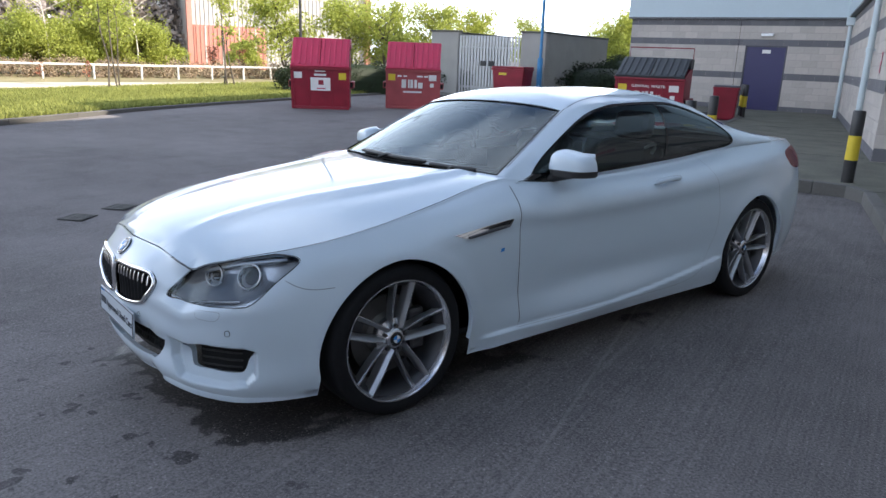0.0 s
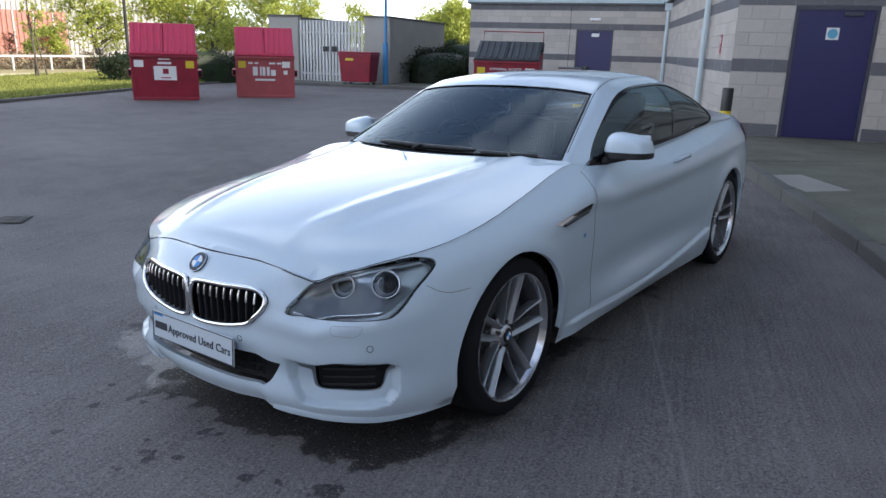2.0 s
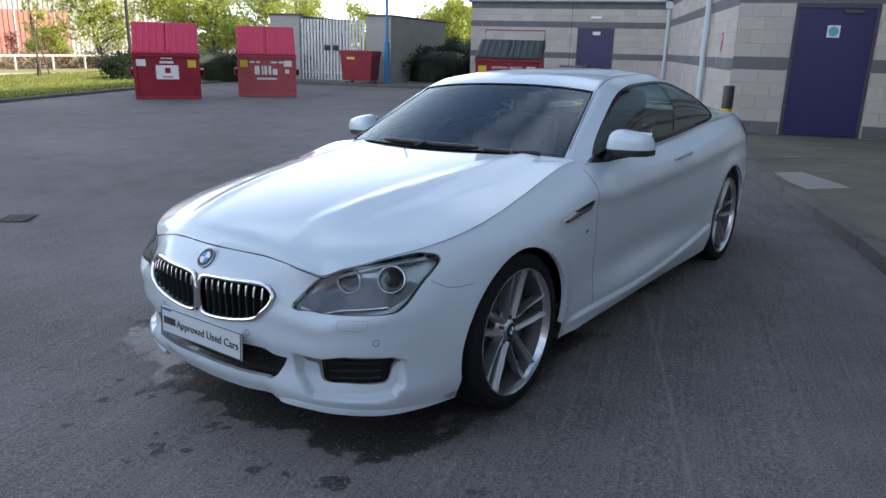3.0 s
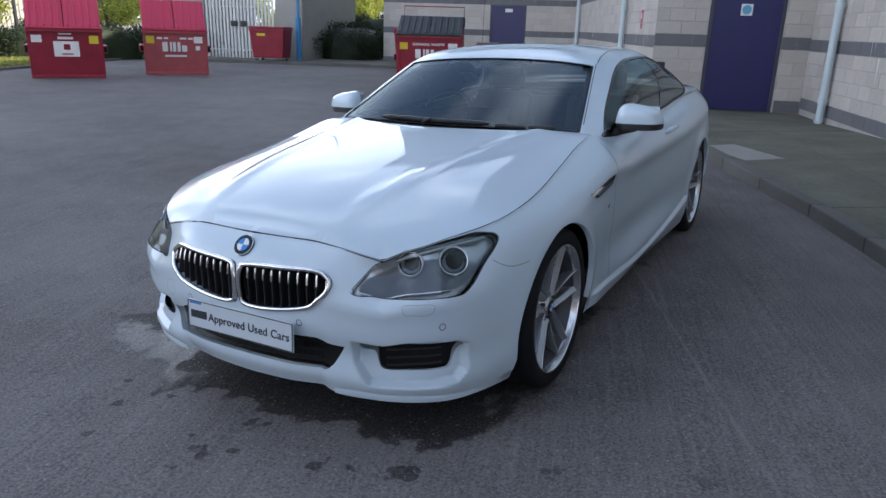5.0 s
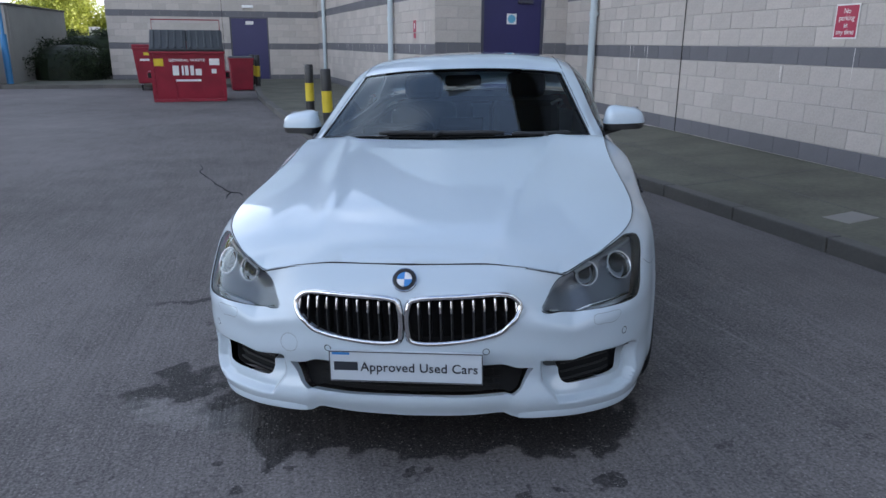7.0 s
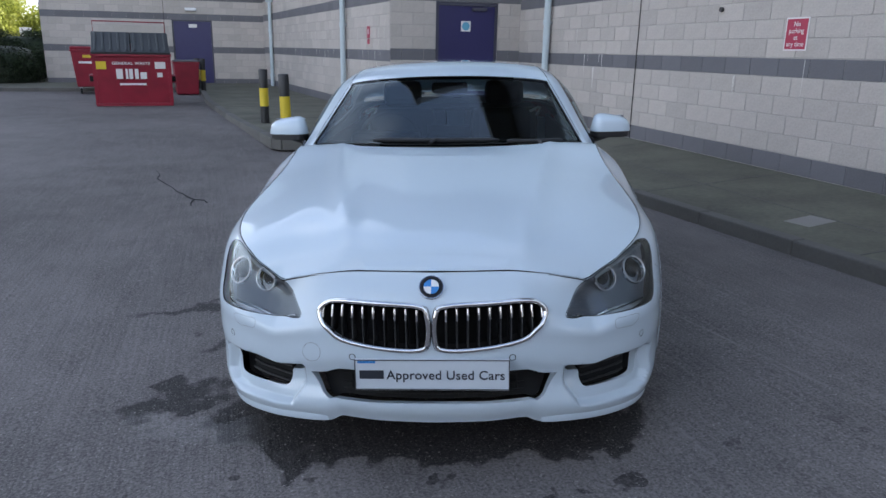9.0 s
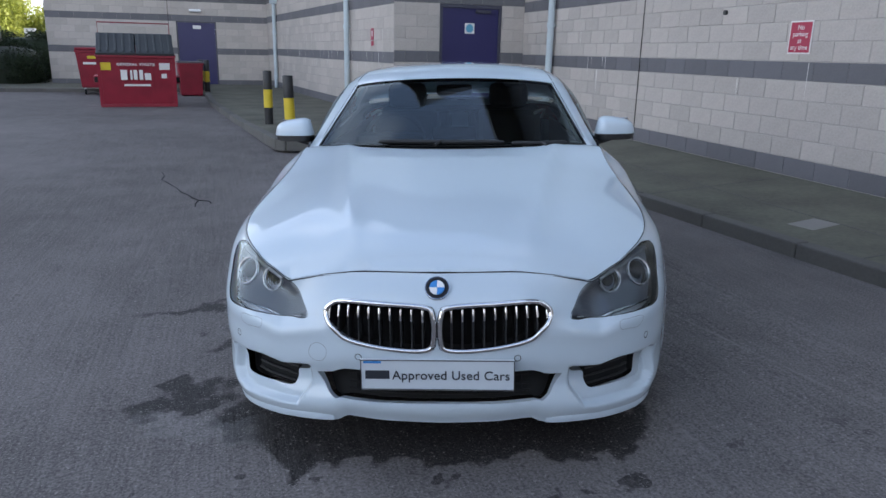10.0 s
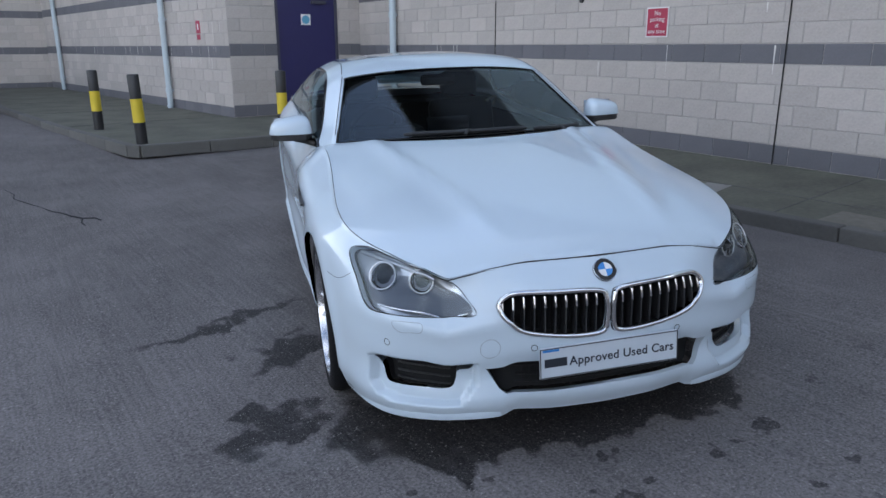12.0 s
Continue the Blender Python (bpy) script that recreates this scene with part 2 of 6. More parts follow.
# oily patches under and before the car: x, y, two radii, turn, raggedness, softness
STAINS = [(0.08, -0.53, 0.85, 0.4, -8, 0.35, 0.05), (-0.8, 1.25, 0.45, 0.08, 2, 0.6, 0.3), (-0.74, 0.63, 0.22, 0.12, 20, 0.8, 0.25), (-1.03, -0.08, 0.24, 0.1, 25, 0.8, 0.25), (-0.72, -0.34, 0.2, 0.23, 0, 0.8, 0.3),
          (0.75, -0.16, 0.4, 0.5, 0, 0.8, 0.5), (1.1, 0.36, 0.3, 0.11, 52, 0.8, 0.3), (1.58, 1.45, 0.12, 0.14, 0, 0.8, 0.35)]
M = {
    "ground": ground_material(),
    "paint": material("white_car_paint", (0.555, 0.645, 0.71), 0.4, coat=1.0, vary=0.01, scale=3, spec=0.25),
    "black": material("black_plastic", (0.018, 0.018, 0.019), 0.45, vary=0.1),
    "gloss": material("gloss_black", (0.012, 0.012, 0.013), 0.12, vary=0.05),
    "rubber": material("tyre_rubber", (0.011, 0.011, 0.012), 0.85, vary=0.15, bump=0.2, spec=0.2),
    "chrome": material("chrome", (0.82, 0.82, 0.83), 0.08, 1.0, vary=0.02),
    "alloy": material("silver_alloy", (0.6, 0.6, 0.62), 0.22, 0.9, vary=0.04),
    "alloy_mid": material("satin_alloy", (0.42, 0.43, 0.45), 0.33, 0.8, vary=0.06),
    "alloy_dark": material("grey_alloy", (0.07, 0.07, 0.075), 0.45, 0.5, vary=0.06),
    "steel": material("brake_steel", (0.12, 0.115, 0.11), 0.5, 0.8, vary=0.15),
    "lamp_bucket": material("lamp_housing", (0.55, 0.57, 0.6), 0.22, 0.6, vary=0.1),
    "faint_seam": material("fine_joint", (0.2, 0.225, 0.25), 0.8, vary=0.1),
    "seam": material("shut_line", (0.01, 0.01, 0.01), 0.9, vary=0.1),
    "blue": material("blue_enamel", (0.05, 0.25, 0.6), 0.2, vary=0.05),
    "white": material("white_plastic", (0.78, 0.78, 0.78), 0.4, vary=0.04),
    "plate": material("plate_white", (0.55, 0.6, 0.64), 0.3, vary=0.03),
    "ink": material("dark_lettering", (0.02, 0.025, 0.035), 0.5, vary=0.05),
    "trim": material("cabin_trim", (0.02, 0.02, 0.022), 0.6, vary=0.2, bump=0.2),
    "leather": material("dark_leather", (0.02, 0.02, 0.021), 0.5, vary=0.2, bump=0.2),
    "red_lens": material("red_lens", (0.17, 0.006, 0.008), 0.25, vary=0.05, spec=0.3),
    "screen": glass_material("windscreen_glass", (0.5, 0.56, 0.55), ior=1.58),
    "window": glass_material("tinted_glass", (0.07, 0.085, 0.085)),
    "door_glass": glass_material("green_tinted_glass", (0.36, 0.46, 0.44)),
    "lens": glass_material("clear_lens", (0.9, 0.92, 0.93), ior=1.5),
    "block": material("pale_concrete_block", (0.45, 0.408, 0.372), 0.9, vary=0.2, scale=1.3, fine=45, bump=0.6, piece=0.2),
    "block_dark": material("dark_grey_block", (0.135, 0.132, 0.142), 0.85, vary=0.16, scale=1.5, fine=60, bump=0.3, piece=0.25),
    "mortar": material("mortar", (0.38, 0.35, 0.325), 0.95, vary=0.15, bump=0.3),
    "cladding_dark": material("dark_slate_cladding", (0.05, 0.055, 0.07), 0.55, vary=0.12, scale=0.6, fine=20),
    "cladding": material("pale_blue_cladding", (0.42, 0.5, 0.54), 0.5, vary=0.06, scale=0.6, fine=20),
    "flashing": material("dark_flashing", (0.1, 0.105, 0.115), 0.5, vary=0.1),
    "door": material("navy_door_paint", (0.021, 0.019, 0.088), 0.4, vary=0.1, scale=2, bump=0.05),
    "frame": material("dark_frame_paint", (0.05, 0.05, 0.07), 0.5, vary=0.1),
    "pipe": material("grey_blue_pipe", (0.45, 0.52, 0.55), 0.4, vary=0.1, scale=2),
    "pave": material("pavement_concrete", (0.112, 0.099, 0.078), 0.92, vary=0.45, scale=1.6, fine=24, bump=0.4, tint=(0.11, 0.108, 0.082)),
    "pave_pale": material("pale_slab", (0.25, 0.24, 0.22), 0.9, vary=0.15, scale=2, bump=0.3),
    "pave_worn": material("worn_slab", (0.16, 0.145, 0.12), 0.92, vary=0.35, scale=2, fine=24, bump=0.4),
    "lime": material("lime_streak", (0.62, 0.6, 0.57), 0.9, vary=0.1),
    "kerb": material("kerb_concrete", (0.108, 0.103, 0.094), 0.9, vary=0.2, scale=2, fine=40, bump=0.4, piece=0.3),
    "bin_red": material("red_bin_paint", (0.235, 0.009, 0.025), 0.45, vary=0.35, scale=2.2, bump=0.1),
    "bin_faded": material("faded_red_bin_paint", (0.36, 0.07, 0.075), 0.6, vary=0.22, scale=3, bump=0.1),
    "lid_red": material("red_bin_lid", (0.47, 0.025, 0.07), 0.45, vary=0.12, scale=2),
    "lid_black": material("black_bin_lid", (0.04, 0.043, 0.045), 0.5, vary=0.2, scale=3, bump=0.1),
    "yellow": material("yellow_paint", (0.62, 0.46, 0.03), 0.5, vary=0.12),
    "sticker": material("white_sticker", (0.7, 0.68, 0.66), 0.5, vary=0.1),
    "sign_red": material("red_sign", (0.36, 0.012, 0.05), 0.4, vary=0.05),
    "sign_blue": material("blue_sign", (0.1, 0.35, 0.5), 0.4, vary=0.05),
    "pole_blue": material("blue_pole_paint", (0.03, 0.2, 0.42), 0.4, vary=0.1),
    "galv": material("galvanised_steel", (0.36, 0.37, 0.38), 0.45, 0.6, vary=0.15, piece=0.2),
    "store": material("rendered_block", (0.3, 0.29, 0.27), 0.9, vary=0.16, scale=1.2, bump=0.3),
    "fence": material("white_fence_paint", (0.6, 0.59, 0.56), 0.6, vary=0.08),
    "leaf": material("spring_leaves", (0.29, 0.36, 0.055), 0.6, vary=0.25, scale=0.7, fine=3, piece=0.6, tint=(0.37, 0.4, 0.09)),
    "leaf_dark": material("hedge_leaves", (0.022, 0.036, 0.014), 0.6, vary=0.35, scale=1, fine=4, piece=0.7),
    "leaf_red": material("russet_leaves", (0.42, 0.17, 0.1), 0.6, vary=0.3, scale=1, fine=4, piece=0.7),
    "woods": material("bare_woods", (0.3, 0.26, 0.245), 0.9, vary=0.25, scale=0.3, fine=2, piece=0.35),
    "ring": material("clear_ring", (0.88, 0.89, 0.9), 0.15, 0.6, vary=0.03, coat=1.0),
    "lamp_grey": material("lamp_reflector_grey", (0.14, 0.148, 0.168), 0.3, 0.1, vary=0.15),
    "birch": material("pale_birch_bark", (0.5, 0.47, 0.42), 0.8, vary=0.25, bump=0.3),
    "bramble": material("brown_brambles", (0.24, 0.18, 0.12), 0.9, vary=0.4, scale=1, fine=4, piece=0.7),
    "bark": material("bark", (0.09, 0.075, 0.06), 0.9, vary=0.3, bump=0.5),
    "grass": material("grass", (0.19, 0.25, 0.055), 0.8, vary=0.3, scale=0.6, fine=5, piece=0.6, tint=(0.3, 0.31, 0.085)),
    "verge": material("verge_soil", (0.21, 0.18, 0.09), 0.95, vary=0.3, scale=0.5, fine=8, bump=0.5),
    "path": material("pale_path", (0.5, 0.44, 0.33), 0.9, vary=0.2, scale=0.6),
    "shed": material("white_shed_cladding", (0.42, 0.4, 0.375), 0.5, vary=0.08, scale=0.3),
    "shed_red": material("faded_red_steel", (0.42, 0.18, 0.14), 0.5, vary=0.15),
    "iron": material("cast_iron", (0.03, 0.03, 0.03), 0.7, vary=0.2, bump=0.3),
}


# leaves let light through
for _k in ("leaf", "leaf_dark", "leaf_red", "grass"):
    _n, _l = M[_k].node_tree.nodes, M[_k].node_tree.links
    _b, _tr, _ms = _n["Principled BSDF"], _n.new("ShaderNodeBsdfTranslucent"), _n.new("ShaderNodeMixShader")
    _l.new(_b.inputs["Base Color"].links[0].from_socket, _tr.inputs["Color"])
    _ms.inputs[0].default_value = 0.5
    _l.new(_b.outputs[0], _ms.inputs[1])
    _l.new(_tr.outputs[0], _ms.inputs[2])
    _l.new(_ms.outputs[0], _n["Material Output"].inputs["Surface"])


# ---- building helpers ----
def part(name, bm, mat, parent=None, label="", m=None):
    me = bpy.data.meshes.new(name)
    if isinstance(bm, bmesh.types.BMesh):
        bm.to_mesh(me)
        bm.free()
    else:
        me.from_pydata(*bm)
    me.materials.append(M[mat])
    ob = new(name, me)
    if parent is not None:
        ob.parent = parent
    if m is not None:
        ob.matrix_basis = m
    if label:
        tagged(ob, label)
    return ob


def smooth(ob, angle=40):
    me = ob.data
    me.shade_smooth()
    me.set_sharp_from_angle(angle=radians(angle))
    return ob


def thing(name, label, category, m=None, group="", kind=""):
    ob = new(name)
    ob.empty_display_size = 0.1
    if m is not None:
        ob.matrix_basis = m
    return tagged(ob, label, category, group, kind)


def box(sx, sy, sz, at=(0, 0, 0), bevel=0.0, bm=None, turn=0.0):
    """A block centred on at in x and y, standing on at's z."""
    bm = bm or bmesh.new()
    r = bmesh.ops.create_cube(bm, size=1.0, matrix=Matrix.Translation((at[0], at[1], at[2] + sz / 2)) @ Matrix.Rotation(radians(turn), 4, "Z") @ Matrix.Diagonal((sx, sy, sz, 1)))
    if bevel:
        es = list({e for v in r["verts"] for e in v.link_edges})
        bmesh.ops.bevel(bm, geom=es, offset=bevel, segments=2, profile=0.5, affect="EDGES")
    return bm


def tube(points, radius, sides=10, bm=None, closed=False, taper=None):
    """A round bar along points."""
    bm = bm or bmesh.new()
    pts = [Vector(p) for p in points]
    rings, n = [], len(pts)
    up = Vector((0.13, 0.21, 1)).normalized()
    for i, p in enumerate(pts):
        d = (pts[(i + 1) % n] - pts[i - 1]) if closed else (pts[min(i + 1, n - 1)] - pts[max(i - 1, 0)])
        d.normalize()
        a = d.cross(up if abs(d.dot(up)) < 0.95 else Vector((1, 0, 0))).normalized()
        b = d.cross(a)
        r = radius if taper is None else radius * taper[i]
        rings.append([bm.verts.new(p + r * (math.cos(k * math.tau / sides) * a + math.sin(k * math.tau / sides) * b)) for k in range(sides)])
    for i in range(n if closed else n - 1):
        q, w = rings[i], rings[(i + 1) % n]
        for k in range(sides):
            bm.faces.new((q[k], q[(k + 1) % sides], w[(k + 1) % sides], w[k]))
    if not closed:
        bm.faces.new(rings[0][::-1])
        bm.faces.new(rings[-1])
    bmesh.ops.recalc_face_normals(bm, faces=bm.faces[:])
    return bm


def lathe(profile, sides=48, bm=None, axis="X"):
    """Turns (radius, along) pairs about an axis."""
    bm = bm or bmesh.new()
    rings = []
    for r, a in profile:
        ring = []
        for k in range(sides):
            c, s = r * math.cos(k * math.tau / sides), r * math.sin(k * math.tau / sides)
            ring.append(bm.verts.new((a, c, s) if axis == "X" else (c, s, a) if axis == "Z" else (c, a, s)))
        rings.append(ring)
    for q, w in zip(rings, rings[1:]):
        for k in range(sides):
            bm.faces.new((q[k], q[(k + 1) % sides], w[(k + 1) % sides], w[k]))
    bmesh.ops.recalc_face_normals(bm, faces=bm.faces[:])
    return bm


def prism(outline_pts, depth, axis="Y", bm=None):
    """A flat outline (two coordinates each) given thickness along an axis, from 0 to depth."""
    bm = bm or bmesh.new()

    def place(p, d):
        return {"X": (d, p[0], p[1]), "Y": (p[0], d, p[1]), "Z": (p[0], p[1], d)}[axis]
    a = [bm.verts.new(place(p, 0)) for p in outline_pts]
    b = [bm.verts.new(place(p, depth)) for p in outline_pts]
    bm.faces.new(a)
    bm.faces.new(b[::-1])
    for i in range(len(a)):
        j = (i + 1) % len(a)
        bm.faces.new((a[i], b[i], b[j], a[j]))
    bmesh.ops.recalc_face_normals(bm, faces=bm.faces[:])
    return bm


def lettering(text, size, mat, parent, m, name="lettering", label="", spacing=1.0, bold=0.0):
    """Raised text as a mesh; lies in its own xy plane, centred."""
    cu = bpy.data.curves.new(name, "FONT")
    cu.body, cu.size, cu.extrude, cu.align_x, cu.align_y, cu.space_character, cu.offset = text, size, 0.0008, "CENTER", "CENTER", spacing, bold
    tmp = bpy.data.objects.new(name, cu)
    me = bpy.data.meshes.new_from_object(tmp)
    bpy.data.objects.remove(tmp)
    me.materials.append(M[mat])
    ob = new(name, me)
    ob.parent, ob.matrix_basis = parent, m
    return tagged(ob, label) if label else ob


# ---- ground ----
CAR = pose(0.2064, -0.1113, -0.066, 0.33, -1.845, -18.935) @ Matrix.Diagonal((1.02, 1.02, 1.02, 1))
_car_x, _car_y = (CAR.to_3x3() @ Vector(v) / 1.02 for v in ((1, 0, 0), (0, 1, 0)))


def ground_z(x, y):
    """The yard falls gently across the car towards its gullies and is level elsewhere."""
    dx, dy = x - CAR.translation.x, y - CAR.translation.y
    a, b = dx * _car_x.x + dy * _car_x.y, dx * _car_y.x + dy * _car_y.y
    z = -0.066 + 0.0322 * min(max(a, -3.3), 2.2) + 0.0058 * min(max(b, -1.0), 3.2)
    if a < -3.3:
        z += 0.03 * min(-3.3 - a, 4.5)
    k = min(max((11 - y) / 6, 0), 1)
    return min(z, 0.0) * k * k * (3 - 2 * k)


def axis_steps(lo, hi, step):
    far = [15, 30, 60, 120, 250, 500, 900]
    return [lo - d for d in reversed(far)] + list(np.arange(lo, hi + 1e-6, step)) + [hi + d for d in far]


_xs, _ys = axis_steps(-14, 6, 0.4), axis_steps(-9, 26, 0.5)
_gv = [(x, y, ground_z(x, y)) for y in _ys for x in _xs]
_gf = [(j * len(_xs) + i, j * len(_xs) + i + 1, (j + 1) * len(_xs) + i + 1, (j + 1) * len(_xs) + i) for j in range(len(_ys) - 1) for i in range(len(_xs) - 1)]
ground = tagged(part("ground", (_gv, [], _gf), "ground"), "grey brushed concrete yard with oily stains and tyre lines", "ground", kind="structure")
ground.data.shade_smooth()

# pavement by the building, with its kerb
KERB = [(3.75, -9.0), (3.35, 0.0), (3.1, 3.0), (2.8, 5.2), (2.52, 7.25), (2.3, 7.6), (1.9, 7.66), (0.05, 7.66), (-0.08, 7.8), (-0.6, 11.2), (-1.15, 16.0), (-1.4, 20.3), (-1.6, 21.2), (-2.1, 21.35), (-8.0, 21.2), (-16.0, 20.6)]


def along(points, step):
    out, pts = [], [Vector(p) for p in points]
    for a, b in zip(pts, pts[1:]):
        k = max(1, round((b - a).length / step))
        out += [a.lerp(b, i / k) for i in range(k)]
    return out + [pts[-1]]


_pv = KERB + [(-16, 30.0), (30, 30), (30, -9)]
_bm = prism(_pv, 0.112, "Z")
bmesh.ops.translate(_bm, verts=_bm.verts[:], vec=(0, 0, -0.02))
pavement = tagged(part("pavement", _bm, "pave"), "raised grey-brown concrete pavement along the block building", "pavement", kind="structure")
kerb = tagged(thing("kerb", "", ""), "worn grey concrete kerb stones edging the pavement", "kerb", kind="structure")


def kerb_row(points, parent, height=0.115, width=0.14, step=0.92, base=-0.05, inward=1):
    pts = along(points, step)
    for a, b in zip(pts, pts[1:]):
        d = b - a
        ln = d.length
        bm = box(ln - 0.008, width, height - base, (ln / 2, -inward * (width / 2 - 0.03), base), 0.012)
        ob = part("kerb_stone", bm, "kerb", parent, m=Matrix.Translation((a.x, a.y, 0)) @ Matrix.Rotation(math.atan2(d.y, d.x), 4, "Z"))


kerb_row(KERB, kerb)


def pave_z(x, y):
    """The pavement's top: level along the kerb, rising to the wall."""
    x0 = np.interp(y, [-9, 0, 3, 5.2, 7.25], [3.95, 3.52, 3.27, 2.97, 2.72])
    return 0.092 + 0.098 * float(np.clip((x - x0) / (5.13 - x0), 0, 1)) * float(np.clip((9.6 - y) / 2.6, 0, 1))


_fy = np.arange(-9, 10.01, 0.5)
_fv = [(x, y, pave_z(x, y) + 0.001) for y in _fy for x in np.linspace(np.interp(y, [-9, 0, 3, 5.2, 7.25], [3.95, 3.52, 3.27, 2.97, 2.72]), 5.14, 8)]
part("paving_fall", (_fv, [], [(j * 8 + i, j * 8 + i + 1, j * 8 + i + 9, j * 8 + i + 8) for j in range(len(_fy) - 1) for i in range(7)]), "pave", pavement, "concrete paving rising to the wall")


def flat_on(name, a, b, width, mat, label="", n=12):
    """A thin flat strip laid on the pavement from a to b."""
    a, b = Vector(a), Vector(b)
    w = (b - a).orthogonal().normalized() * width / 2
    v = [(p.x + s * w.x, p.y + s * w.y, pave_z(p.x + s * w.x, p.y + s * w.y) + h) for p in (a.lerp(b, i / n) for i in range(n + 1)) for s, h in ((-1, 0.0005), (-0.98, 0.005), (0.98, 0.005), (1, 0.0005))]
    part(name, (v, [], [(i * 4 + k, i * 4 + k + 1, i * 4 + k + 5, i * 4 + k + 4) for i in range(n) for k in range(3)]), mat, pavement, label)


for _a, _b in (((3.1, 3.0), (5.1, 3.2)), ((2.75, 5.4), (5.1, 5.9)), ((2.5, 7.4), (5.1, 8.2)), ((3.3, 0.6), (5.1, 0.7)), ((3.4, -1.9), (5.1, -1.9)), ((4.1, -2), (3.9, 8.0)), ((-0.4, 11.0), (2.3, 11.4)), ((-0.7, 14.0), (1.9, 14.2)), ((-1, 17.2), (1.5, 17.4))):
    flat_on("paving_joint", _a, _b, 0.012, "kerb")
flat_on("drain_cover", (3.67, 1.44), (4.0, 1.5), 0.24, "pave_pale", "pale square drain cover")
flat_on("paving_slab", (2.83, 5.72), (3.29, 5.88), 1.08, "pave_pale", "pale replaced paving slab")
flat_on("paving_slab", (3.66, 0.26), (3.66, -0.2), 0.42, "pave_worn", "paler worn paving slab")

# ---- building ----
COURSE, EAST_COURSE, BLOCK = 0.2245, 0.2035, 0.45


def block_mesh(name, mat, length):
    w, h, c, d = length - 0.011, COURSE - 0.011, 0.003, 0.006
    v = [(0, 0, 0), (w, 0, 0), (w, 0, h), (0, 0, h), (c, -d, c), (w - c, -d, c), (w - c, -d, h - c), (c, -d, h - c)]
    f = [(4, 5, 6, 7), (0, 1, 5, 4), (1, 2, 6, 5), (2, 3, 7, 6), (3, 0, 4, 7)]
    me = bpy.data.meshes.new(name)
    me.from_pydata(v, [], f)
    me.materials.append(M[mat])
    return me


FULL = {m: block_mesh("block", m, BLOCK) for m in ("block", "block_dark")}
DARK_ROWS = (0, 5, 10, 13)


def block_wall(name, start, end, base, rows, openings=(), label="", near=None, thick=0.3, course=COURSE):
    """A wall of blocks in half bond on a mortar core, its face on the line from start to end (the yard on its right hand)."""
    a, b = Vector((*start, 0)), Vector((*end, 0))
    length = (b - a).length
    m = Matrix.Translation((*start, base)) @ Matrix.Rotation(math.atan2((b - a).y, (b - a).x), 4, "Z")
    top = rows * course
    bm = bmesh.new()
    cuts = sorted(openings)
    xs = [0.0] + [v for o in cuts for v in o[:2]] + [length]
    for i in range(0, len(xs), 2):
        box(xs[i + 1] - xs[i], thick, top, ((xs[i] + xs[i + 1]) / 2, thick / 2, 0), bm=bm)
    for x0, x1, z1 in cuts:
        box(x1 - x0, thick, top - z1, ((x0 + x1) / 2, thick / 2, z1), bm=bm)
    wall = tagged(part(name, bm, "mortar", m=m), label, "wall", kind="structure")
    pieces = []
    for r in range(rows):
        mat = "block_dark" if r in DARK_ROWS else "block"
        x = -BLOCK / 2 if r % 2 else 0.0
        while x < length - 0.02:
            x0, x1 = max(x, 0), min(x + BLOCK, length)
            z = r * course
            for o0, o1, oz in cuts:
                if z + course / 2 < oz:
                    if o0 <= x0 and x1 <= o1:
                        x1 = x0
                    elif x0 < o0 < x1:
                        x1 = o0
                    elif x0 < o1 < x1:
                        x0 = o1
            if x1 - x0 > 0.04:
                pieces.append((mat, x0, x1, z))
            x += BLOCK
    if near is not None:
        pieces.sort(key=lambda p: abs((p[1] + p[2]) / 2 - near) + 1.5 * max(0, p[3] - 2.4))
    for mat, x0, x1, z in pieces[:300]:
        ob = new("block", FULL[mat])
        ob.parent = wall
        gap = 0.004 if mat == "block_dark" else 0.011
        ob.location, ob.scale = (x0 + gap / 2, 0, z + 0.0055), ((x1 - x0 - gap) / (BLOCK - 0.011), 1, (course - 0.011) / (COURSE - 0.011))
    rest = {}
    for mat, x0, x1, z in pieces[300:]:
        v, f = rest.setdefault(mat, ([], []))
        gap = 0.004 if mat == "block_dark" else 0.011
        n, w, h, c, d = len(v), x1 - x0 - gap, course - 0.011, 0.003, 0.006
        ox, oz = x0 + gap / 2, z + 0.0055
        v += [(ox, 0, oz), (ox + w, 0, oz), (ox + w, 0, oz + h), (ox, 0, oz + h), (ox + c, -d, oz + c), (ox + w - c, -d, oz + c), (ox + w - c, -d, oz + h - c), (ox + c, -d, oz + h - c)]
        f += [tuple(n + i for i in q) for q in ((4, 5, 6, 7), (0, 1, 5, 4), (1, 2, 6, 5), (2, 3, 7, 6), (3, 0, 4, 7))]
    for mat, (v, f) in rest.items():
        tagged(part("blocks", (v, [], f), mat, wall), kind="stuff")
    return wall


WALL_A, WALL_B, WALL_D = 5.13, 10.97, 25.0
CORNER, INNER = (2.42, WALL_B), (0.8, WALL_D)
DOOR_X, DOOR_TOP = (3.4, 4.58), 2.285
